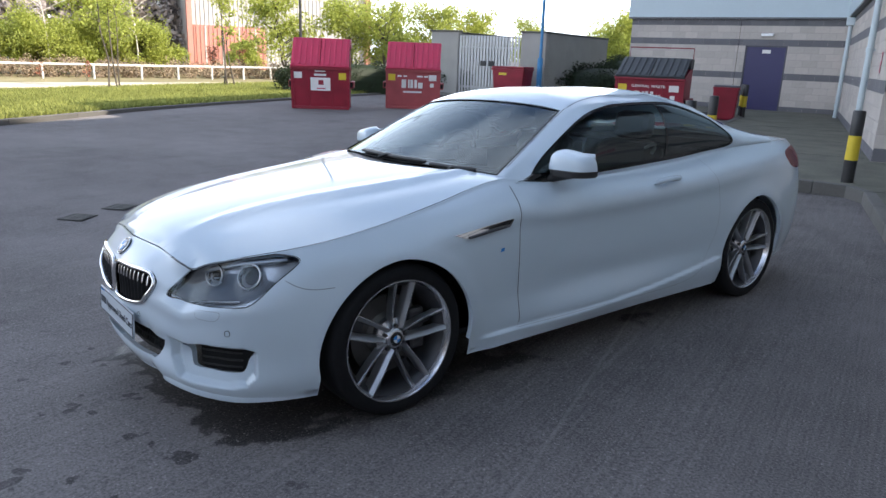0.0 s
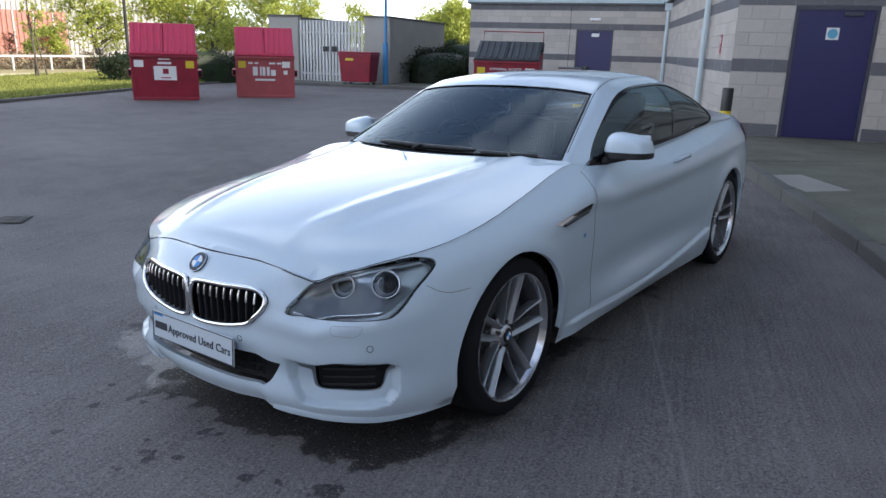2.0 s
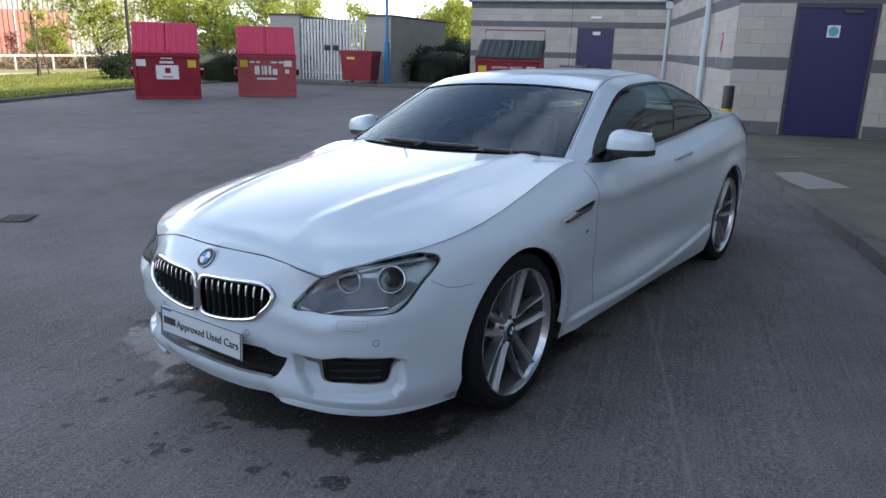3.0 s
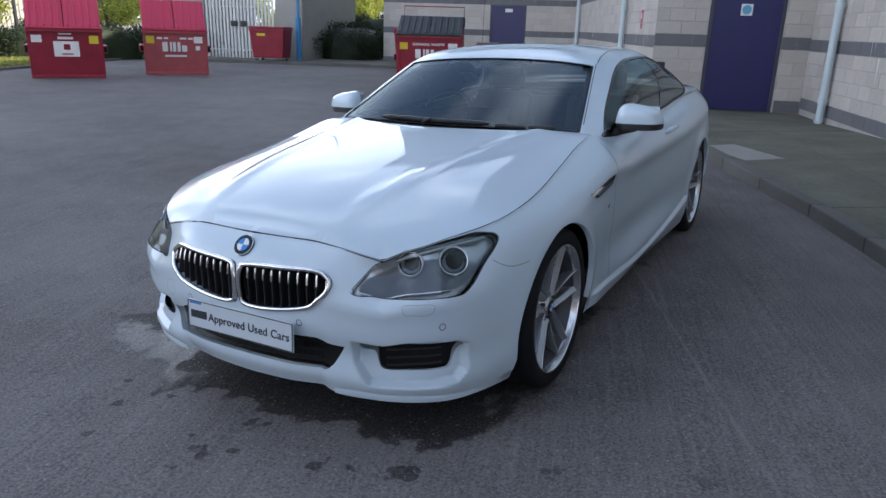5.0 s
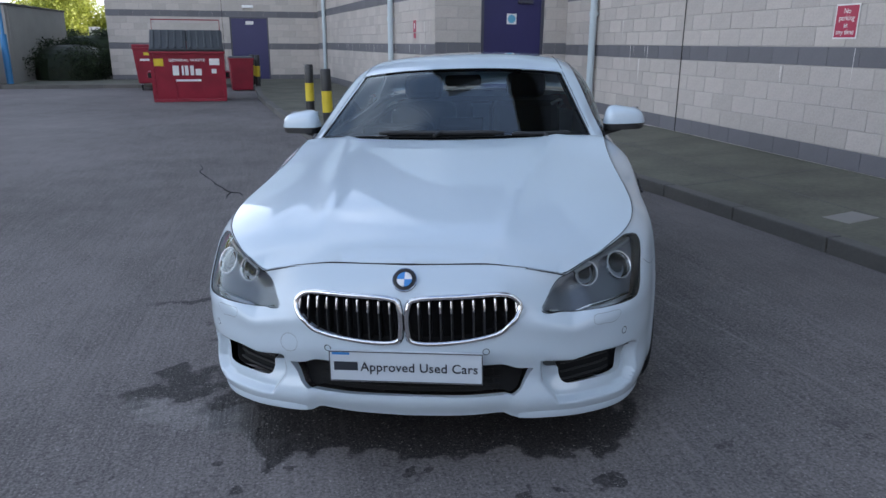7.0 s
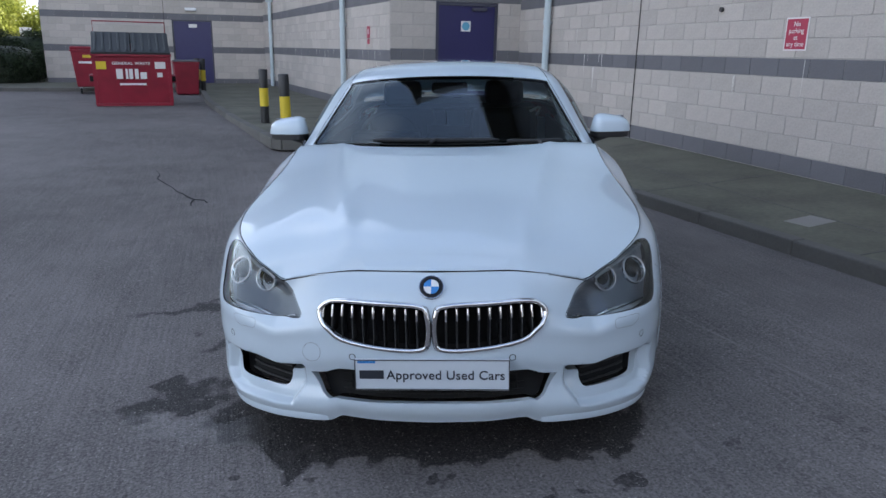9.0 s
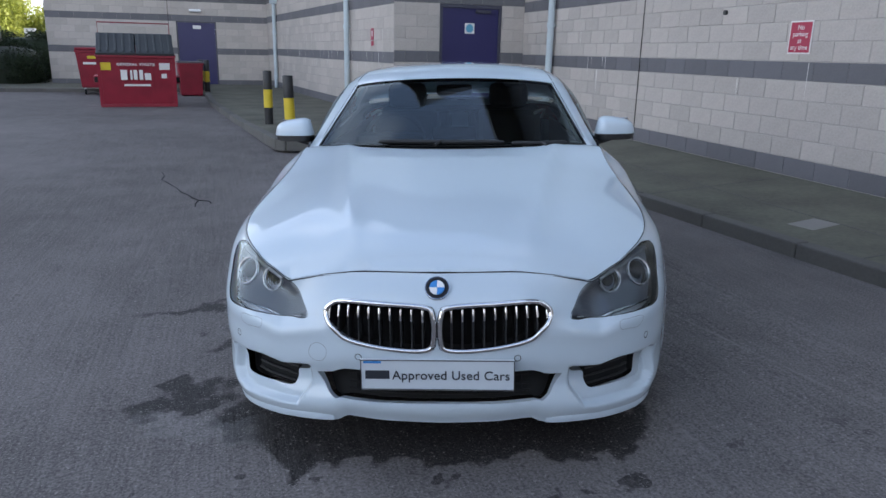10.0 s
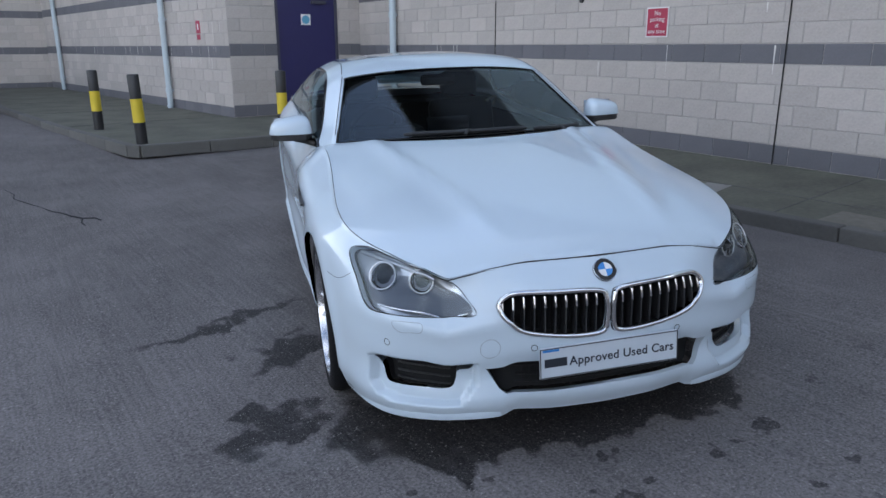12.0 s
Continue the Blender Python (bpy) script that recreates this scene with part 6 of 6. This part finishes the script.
# grilles
for _s in (1, -1):
    _k = KIDNEY * [_s, 1]
    back = panel("kidney_grille", side, _k, [], (0.04, 0.05), "seam", car, "chrome-framed grille with upright slats", shift=-0.075)
    _kc = np.array([_s * 0.2, 0.71])
    bar_on("chrome_frame", side, (_k - _kc) * [0.985, 0.975] + _kc, 0.009, "chrome", back, lift=0.004)
    bar_on("black_surround", side, (_k - _kc) * [1.02, 1.025] + _kc, 0.004, "seam", back, lift=0.0)
    for _i in range(10):
        _u = 0.048 + 0.0365 * _i
        _col = KIDNEY[np.abs(KIDNEY[:, 0] - _u) < 0.014][:, 1]
        _v0, _v1 = _col.min() + 0.015, _col.max() - 0.015
        _uv = np.stack([np.full(10, _s * _u), np.linspace(_v0, _v1, 10)], 1)
        _p, _n = side(_uv), normals(side, _uv)
        _verts = []
        for q, m in zip(_p, _n):
            t = np.array([1.0, 0, 0]) * 0.0034
            for a, d in ((-1, -0.05), (-1, -0.012), (-0.5, -0.004), (0.5, -0.004), (1, -0.012), (1, -0.05)):
                _verts.append((q + m * d + t * a).tolist())
        _fs = [(r * 6 + i, r * 6 + i + 1, (r + 1) * 6 + i + 1, (r + 1) * 6 + i) for r in range(9) for i in range(5)]
        sl = part("slat", (_verts, [], _fs), "black", back)
        # bright upper front edge of each slat
        _t = np.linspace(_v1 - 0.085, _v1 - 0.012, 6)
        bar_on("slat_tip", side, np.stack([np.full(6, _s * _u), _t], 1), 0.0042, "chrome", sl, closed=False, lift=-0.003)
        bar_on("slat_edge", side, np.stack([np.full(6, _s * _u), np.linspace(_v0, _v1 - 0.09, 6)], 1), 0.0013, "alloy_dark", sl, closed=False, lift=-0.004)
    # fog intake
    _f = FOG * [_s, 1]
    fog = panel("fog_intake", side, _f, [], (0.04, 0.05), "seam", car, "black bumper side intake", shift=-0.05)
    for _v in (0.245, 0.285, 0.325):
        bar_on("mesh_bar", side, np.stack([_s * np.linspace(0.57, 0.8, 8), np.full(8, _v)], 1), 0.004, "black", fog, closed=False, lift=-0.035)
    _st2 = np.stack([_s * np.linspace(0.68, 0.84, 12), np.linspace(0.42, 0.396, 12)], 1)
    bar_on("running_light", side, _st2, 0.005, "chrome", fog, "clear strip of small lamps", closed=False, lift=-0.002)

low = panel("lower_intake", side, INTAKE, [], (0.04, 0.05), "seam", car, "black lower bumper intake", shift=-0.06)
for _v in (0.225, 0.265, 0.305, 0.345):
    bar_on("mesh_bar", side, np.stack([np.linspace(-0.33, 0.33, 24), np.full(24, _v)], 1), 0.004, "seam", low, closed=False, lift=-0.045)
for _u in np.linspace(-0.3, 0.3, 21):
    bar_on("mesh_bar", side, np.stack([np.full(4, _u), np.linspace(0.21, 0.36, 4)], 1), 0.003, "seam", low, closed=False, lift=-0.05)

# front lip blades at the bumper corners
for _s in (1, -1):
    _uv = np.stack([_s * np.linspace(0.385, 1.0, 24), np.full(24, 0.02)], 1)
    _p, _n = side(_uv), normals(side, _uv)
    _vv = []
    for i, (q, m) in enumerate(zip(_p, _n)):
        m = np.array([m[0], m[1], 0])
        k = math.sin(min(1, i / 4 + 0.3) * math.pi / 2) * (1 - (i / 23) ** 3)
        for d, z in ((-0.05, 0.01), (0.012 * k, -0.006), (0.02 * k, 0.012), (0.006 * k, 0.045), (-0.004, 0.05)):
            _vv.append((q + m * d + [0, 0, z]).tolist())
    smooth(part("bumper_blade", (_vv, [], [(r * 5 + i, r * 5 + i + 1, (r + 1) * 5 + i + 1, (r + 1) * 5 + i)[:: int(_s)] for r in range(23) for i in range(4)]), "paint", car, "white splitter blade under the bumper"), 50)

# round badge on the nose
_bc = np.array([[0.0, 0.925]])
_p, _n = side(_bc)[0], normals(side, _bc)[0]
_q = Vector(_n).to_track_quat("Z", "Y").to_matrix().to_4x4()
_em = Matrix.Translation(Vector(_p) + 0.002 * Vector(_n)) @ _q
badge = part("nose_badge", lathe([(0.001, 0.006), (0.036, 0.006), (0.041, 0.003), (0.042, -0.004)], 32, axis="Z"), "gloss", car, "round black, blue and white enamel badge", m=_em)
smooth(part("badge_rim", tube([(0.0405 * math.cos(a), 0.0405 * math.sin(a), 0.004) for a in np.linspace(0, math.tau, 32, endpoint=False)], 0.002, 6, closed=True), "chrome", badge), 60)
for _i in range(4):
    _sec = [(0, 0)] + [(0.0255 * math.cos(a), 0.0255 * math.sin(a)) for a in np.linspace(_i * math.pi / 2, (_i + 1) * math.pi / 2, 9)]
    part("badge_quarter", prism(_sec, 0.002, "Z"), "blue" if _i % 2 else "white", badge, m=Matrix.Translation((0, 0, 0.006)))

# dealer's plate: the maker's word is a plain bar
_pm = Matrix.Translation((0.0, -0.917, 0.362)) @ Matrix.Rotation(radians(-4), 4, "X")
plate = part("plate", box(0.52, 0.008, 0.111, bevel=0.002), "plate", car, "white dealer plate with dark lettering", m=_pm)
for _x, _z, _w, _h in ((0, 0.004, 0.52, 0.003), (0, 0.107, 0.52, 0.003), (-0.2585, 0.0555, 0.003, 0.106), (0.2585, 0.0555, 0.003, 0.106)):
    part("plate_edge", box(_w, 0.002, _h, (_x, -0.0052, _z - _h / 2)), "alloy_dark", plate)
part("lettering_bar", box(0.082, 0.0015, 0.03, (-0.203, -0.0048, 0.041)), "ink", plate)
lettering("Approved Used Cars", 0.0445, "ink", plate, pose(0.046, -0.0048, 0.053, 90), spacing=1.04, bold=0.0004)
part("corner_mark", box(0.06, 0.001, 0.008, (-0.22, -0.0046, 0.096)), "blue", plate)

# headlights
for _s in (1, -1):
    _L = LIGHT * [_s, 1]
    hl = panel("headlight", side, _L, [], (0.03, 0.04), "lamp_bucket", car, "clear headlight with two ringed projectors", shift=-0.04)
    panel("lens", side, _L, [], (0.03, 0.04), "lens", hl, "clear polycarbonate lens", shift=-0.001).visible_shadow = False
    _c = LIGHT.mean(0)
    bar_on("gasket", side, ((LIGHT - _c) * 1.012 + _c) * [_s, 1], 0.0026, "seam", hl, lift=-0.002)
    panel("lower_panel", side, loop(np.array([(0.49, 0.775), (0.54, 0.89), (0.63, 0.935), (0.78, 0.92), (0.9, 0.885), (0.965, 0.84), (0.915, 0.785), (0.865, 0.75), (0.8, 0.744), (0.63, 0.758)])) * [_s, 1], [], (0.03, 0.04), "lamp_grey", hl, "dark grey inner cover", shift=-0.031)
    _br = np.stack([_s * np.linspace(0.62, 1.03, 16), 0.955 + 0.012 * np.sin(np.linspace(0, math.pi, 16))], 1)
    bar_on("brow_trim", side, _br, 0.009, "lamp_bucket", hl, closed=False, lift=-0.018)
    _lo = np.stack([_s * np.linspace(0.495, 0.83, 14), np.linspace(0.768, 0.744, 14)], 1)
    bar_on("marker_strip", side, _lo, 0.005, "chrome", hl, closed=False, lift=-0.01)
    for (_u, _v), _rad in (((0.672, 0.918), 0.041), ((0.862, 0.888), 0.048)):
        _p = side(np.array([[_u * _s, _v]]))[0]
        _n = normals(side, np.array([[_u * _s, _v]]))[0]
        _ax = (Vector(_n) + Vector((0, -0.3, 0))).normalized()
        _pm2 = Matrix.Translation(Vector(_p) - 0.02 * Vector(_n)) @ _ax.to_track_quat("Z", "Y").to_matrix().to_4x4()
        pr = part("projector", lathe([(_rad * 1.12, -0.03), (_rad * 1.12, 0.004), (_rad, 0.012), (_rad * 0.9, 0.006), (_rad * 0.76, -0.008), (_rad * 0.72, -0.03)], 32, axis="Z"), "chrome", hl, "bright ringed projector lamp", m=_pm2)
        smooth(pr, 30)
        smooth(part("ring", tube([(_rad * 1.02 * math.cos(a), _rad * 1.02 * math.sin(a), 0.01) for a in np.linspace(0, math.tau, 28, endpoint=False)], 0.003, 8, closed=True), "ring", pr, "bright clear light ring"), 60)
        smooth(part("bulb_lens", lathe([(0.001, 0.006), (_rad * 0.3, 0.003), (_rad * 0.55, -0.006), (_rad * 0.74, -0.022)], 28, axis="Z"), "gloss", pr), 60)


# wheels
def tyre_profile(w):
    return [(0.262, -w / 2 + 0.012), (0.285, -w / 2), (0.315, -w / 2 + 0.002), (0.333, -w / 2 + 0.016), (0.338, -w / 2 + 0.045), (0.339, 0), (0.338, w / 2 - 0.045), (0.333, w / 2 - 0.016), (0.315, w / 2 - 0.002), (0.285, w / 2), (0.262, w / 2 - 0.012)]


def wheel(m, spin, wide=0.25):
    """A double-spoke alloy wheel, its outer face towards +x."""
    w = part("wheel", lathe([(0.001, -0.07), (0.1, -0.07), (0.155, -0.04), (0.06, 0.035), (0.001, 0.035)], 32), "steel", car, "silver double-spoke alloy wheel with low tyre", m=m)
    f = wide / 2
    smooth(part("tyre", lathe(tyre_profile(wide), 64), "rubber", w, "black low-profile tyre"), 50)
    for x in (-0.05, -0.02, 0.01, 0.04):
        part("tread_groove", lathe([(0.3393, x - 0.004), (0.3393, x + 0.004)], 64), "seam", w)
    # the darkness between the spokes is put into the barrel's colour
    smooth(part("barrel", lathe([(0.25, -f + 0.01), (0.235, -f + 0.03), (0.225, 0.0), (0.236, f - 0.06), (0.255, f - 0.034)], 60), "alloy_dark", w, "dark inner barrel"), 40)
    rim = part("rim", lathe([(0.255, f - 0.034), (0.262, f - 0.012), (0.267, f - 0.004), (0.2725, f - 0.004), (0.2745, f - 0.014)], 72), "alloy", w, "polished rim lip")
    smooth(rim, 40)
    smooth(part("brake_disc", lathe([(0.06, -0.02), (0.18, -0.02), (0.18, 0.0), (0.06, 0.0)], 48), "steel", w), 30)
    part("caliper", box(0.06, 0.09, 0.2, (0.0, 0.15, -0.1), 0.02), "alloy_dark", w)
    hubx = f - 0.045
    for i in range(5):
        a = spin + i * math.tau / 5
        for s in (-1, 1):
            bm = bmesh.new()
            rows = []
            for r, lo, hi in ((0.045, 0.011, 0.032), (0.085, 0.0165, 0.036), (0.14, 0.0235, 0.044), (0.185, 0.0275, 0.0485), (0.2, 0.0285, 0.0495), (0.26, 0.031, 0.0545)):
                t = (r - 0.045) / 0.215
                x = hubx + 0.028 * t**1.4
                rows.append([bm.verts.new((xx, s * y, r)) for xx, y in ((x - 0.06, lo), (x - 0.02, lo), (x - 0.012, lo + 0.003), (x - 0.004, hi - 0.008), (x + 0.001, hi - 0.004), (x - 0.006, hi), (x - 0.05, hi - 0.004))])
            for q, r2 in zip(rows, rows[1:]):
                for j in range(7):
                    bm.faces.new((q[j], q[(j + 1) % 7], r2[(j + 1) % 7], r2[j]))
            bmesh.ops.recalc_face_normals(bm, faces=bm.faces[:])
            bmesh.ops.rotate(bm, verts=bm.verts[:], cent=(0, 0, 0), matrix=Matrix.Rotation(a, 3, "X"))
            smooth(part("spoke", bm, "alloy_mid", w), 35)
            edge = tube([(hubx + 0.028 * ((r - 0.045) / 0.215) ** 1.4, s * w_, r) for r, w_ in ((0.06, 0.032), (0.1, 0.0365), (0.15, 0.0435), (0.2, 0.0465), (0.258, 0.0515))], 0.0024, 6)
            bmesh.ops.rotate(edge, verts=edge.verts[:], cent=(0, 0, 0), matrix=Matrix.Rotation(a, 3, "X"))
            smooth(part("spoke_edge", edge, "alloy", w, "polished spoke edge"), 60)
        bm = box(0.02, 0.036, 0.1, (hubx - 0.066, 0, 0.15))
        bmesh.ops.rotate(bm, verts=bm.verts[:], cent=(0, 0, 0), matrix=Matrix.Rotation(a, 3, "X"))
        part("spoke_web", bm, "alloy_dark", w)
        part("wheel_bolt", lathe([(0.001, hubx - 0.004), (0.0085, hubx - 0.004), (0.0085, hubx - 0.03)], 8), "steel", w, m=Matrix.Translation((0, -0.056 * math.sin(a), 0.056 * math.cos(a))))
    smooth(part("hub", lathe([(0.001, hubx + 0.002), (0.034, hubx + 0.002), (0.043, hubx - 0.004), (0.05, hubx - 0.016), (0.085, hubx - 0.03), (0.09, hubx - 0.055)], 40), "alloy", w), 40)
    cap = smooth(part("centre_cap", lathe([(0.001, hubx + 0.006), (0.026, hubx + 0.006), (0.032, hubx + 0.003), (0.033, hubx)], 28), "gloss", w, "round wheel cap with blue and white quarters"), 40)
    for i in range(4):
        sec = [(0, 0)] + [(0.017 * math.cos(t), 0.017 * math.sin(t)) for t in np.linspace(i * math.pi / 2, (i + 1) * math.pi / 2, 7)]
        part("cap_quarter", prism(sec, 0.0015, "X"), "blue" if i % 2 else "white", cap, m=Matrix.Translation((hubx + 0.0062, 0, 0)))
    return w


for _x, _y, _z, _sp in ((0.785, 0.0, 0, -0.13), (-0.785, 0.0, 180, 0.5), (0.79, 2.855, 0, -0.25), (-0.79, 2.855, 180, 0.9)):
    wheel(pose(_x, _y, 0.338, 0, 0, _z), _sp)
for _y in (0.0, 2.855):
    for _s in (1, -1):
        _lv = [(_s * x, _y + 0.4 * math.cos(a), 0.33 + 0.4 * math.sin(a)) for x in (0.5, 0.8) for a in np.linspace(-0.35, math.pi + 0.35, 24)]
        part("wheel_liner", (_lv, [], [(i, i + 1, 24 + i + 1, 24 + i) for i in range(23)]), "black", car)
part("underbody", box(1.44, 4.05, 0.04, (0, 1.65, 0.2), 0.01), "black", car, "dark underbody tray")
for _y in (-0.42, 0.43, 2.42, 3.3):
    part("bulkhead", box(1.4, 0.02, 0.42, (0, _y, 0.2)), "black", car)
part("inner_wall", box(0.9, 3.7, 0.5, (0, 1.45, 0.2)), "black", car)

# door mirrors
for _s in (1, -1):
    bm = bmesh.new()
    bmesh.ops.create_uvsphere(bm, u_segments=28, v_segments=18, radius=1.0)
    for v in bm.verts:
        x, y, z = v.co
        e = 0.5
        x, z = math.copysign(abs(x) ** e, x), math.copysign(abs(z) ** e, z)
        y = y if y < 0 else y * 0.35
        v.co = (x * 0.11 * (1 - 0.1 * y) * (1 - 0.14 * z), y * 0.1 + 0.02 * x * _s, z * 0.064 * (1 - 0.24 * x * _s if z > 0 else 1))
    up = bm.copy()
    bmesh.ops.bisect_plane(up, geom=up.verts[:] + up.edges[:] + up.faces[:], plane_co=(0, 0, -0.024), plane_no=(0, 0, -1), clear_outer=True)
    mm = Matrix.Translation((_s * 0.922, 1.045, 1.03))
    mir = smooth(part("door_mirror", up, "paint", car, "white door mirror with black underside", m=mm), 40)
    bm.free()
    _ol = []
    for a in np.linspace(0, math.tau, 36, endpoint=False):
        cx, sy = math.copysign(abs(math.cos(a)) ** 0.55, math.cos(a)), math.sin(a)
        _ol.append((cx * 0.113, (sy if sy < 0 else sy * 0.4) * 0.1 + 0.02 * cx * _s))
    base = prism(_ol, 0.034, "Z")
    bmesh.ops.bevel(base, geom=[e for e in base.edges if e.calc_length() > 0.001 and abs(e.verts[0].co.z - e.verts[1].co.z) < 1e-4], offset=0.006, segments=2, affect="EDGES")
    smooth(part("mirror_base", base, "black", mir, "black mirror base", m=Matrix.Translation((0, 0, -0.0565))), 50)
    smooth(part("mirror_arm", tube([(_s * -0.02, -0.01, -0.05), (_s * -0.09, -0.03, -0.07), (_s * -0.15, -0.07, -0.085)], 0.022, 12, taper=[1, 0.9, 1.3]), "black", mir), 50)
    part("mirror_glass", box(0.17, 0.004, 0.1, (0, 0.038, -0.045), 0.001), "chrome", mir)
    part("mirror_foot", prism([(0.75, 0.931), (1.07, 0.941), (0.99, 0.986), (0.87, 0.981)], 0.012, "X"), "gloss", car, m=Matrix.Translation((_s * 0.797 - 0.006, 0, 0)))


# wipers lie along the foot of the screen
def wiper(pts, piv):
    uv = Curve(np.arange(len(pts)), pts)(np.linspace(0, len(pts) - 1, 14))
    p = greenhouse(uv) + normals(greenhouse, uv) * 0.011
    w = part("wiper", tube(p.tolist(), 0.013, 8, taper=[0.6] + [1] * 12 + [0.6]), "black", car, "black wiper blade")
    q = greenhouse(np.array([piv]))[0]
    part("wiper_arm", tube([tuple(q + [0, -0.04, 0.01]), tuple((q + p[7]) / 2 + [0, 0, 0.016]), tuple(p[7] + [0, 0, 0.006])], 0.009, 8), "black", w)


wiper([(0.653, 1.29), (0.618, 1.04), (0.63, 0.79)], (0.6, 1.06))
wiper([(0.625, 0.76), (0.645, 0.65), (0.695, 0.53)], (0.61, 0.62))

# cabin
part("cabin_floor", box(1.5, 2.5, 0.04, (0, 1.95, 0.42)), "trim", car)
for _s in (1, -1):
    part("door_card", box(0.03, 2.2, 0.52, (_s * 0.77, 1.95, 0.4), 0.01), "trim", car)
_dash = [(0.66, 0.7), (0.7, 0.9), (0.82, 0.945), (1.05, 0.945), (1.2, 0.9), (1.24, 0.8), (1.2, 0.6)]
part("dashboard", prism(_dash, 1.44, "X"), "trim", car, "dark soft dashboard", m=Matrix.Translation((-0.72, 0, 0)))
part("instrument_hood", box(0.4, 0.2, 0.07, (-0.37, 1.12, 0.93), 0.03), "trim", car)
part("display", box(0.26, 0.02, 0.1, (0, 1.16, 0.93), 0.006), "gloss", car)
# pale strip painted in for the bright line reflected low in the glass
part("dash_edge", box(0.3, 0.012, 0.006, (0.06, 0.92, 0.947), 0.002), "white", car, "pale strip along the dashboard edge")
part("bulkhead_upper", box(1.4, 0.02, 0.6, (0, 0.62, 0.3)), "black", car)
sw = part("steering_wheel", tube([(0.185 * math.cos(a), 0, 0.185 * math.sin(a)) for a in np.linspace(0, math.tau, 32, endpoint=False)], 0.016, 8, closed=True), "leather", car, "black leather steering wheel", m=Matrix.Translation((-0.37, 1.32, 0.92)) @ Matrix.Rotation(radians(-22), 4, "X"))
part("wheel_boss", box(0.16, 0.05, 0.13, (0, 0.01, -0.065), 0.03), "leather", sw)
for _a in (0.1, math.pi - 0.1, -math.pi / 2):
    part("wheel_spoke", tube([(0, 0, 0), (0.18 * math.cos(_a), 0, 0.18 * math.sin(_a))], 0.012, 6), "alloy_dark", sw)
for _x in (-0.37, 0.37):
    st = part("seat", box(0.5, 0.52, 0.2, (0, 0, 0), 0.06), "leather", car, "dark leather front seat", m=pose(_x, 1.75, 0.33))
    part("backrest", box(0.48, 0.16, 0.62, (0, 0, 0), 0.06), "leather", st, m=pose(0, 0.28, 0.12, -16))
    part("headrest", box(0.28, 0.1, 0.18, (0, 0, 0), 0.045), "leather", st, m=pose(0, 0.46, 0.73, -10))
    part("belt_guide", tube([(-0.04, 0, 0), (0.02, 0, 0.03), (0.036, 0, 0.024), (0.034, 0, 0.01), (0.01, 0, -0.03)], 0.011, 6), "fence", st, "pale bent belt guide", m=pose(0.22 if _x > 0 else -0.22, 0.36, 0.69))
for _x in (-0.33, 0.33):
    st = part("rear_seat", box(0.55, 0.5, 0.2, (0, 0, 0), 0.06), "leather", car, m=pose(_x, 2.45, 0.42))
    part("backrest", box(0.52, 0.14, 0.5, (0, 0, 0), 0.05), "leather", st, m=pose(0, 0.3, 0.1, -24))
part("parcel_shelf", box(1.3, 0.5, 0.02, (0, 3.0, 0.98)), "trim", car)
part("rear_mirror", box(0.22, 0.03, 0.065, (0, 1.36, 1.2), 0.02), "gloss", car, "black interior mirror")
panel("headliner", greenhouse, straight([(1.48, 0.42), (2.35, 0.42), (2.35, 1.58), (1.48, 1.58)], 0.05), [], (0.08, 0.08), "leather", car, shift=-0.025)
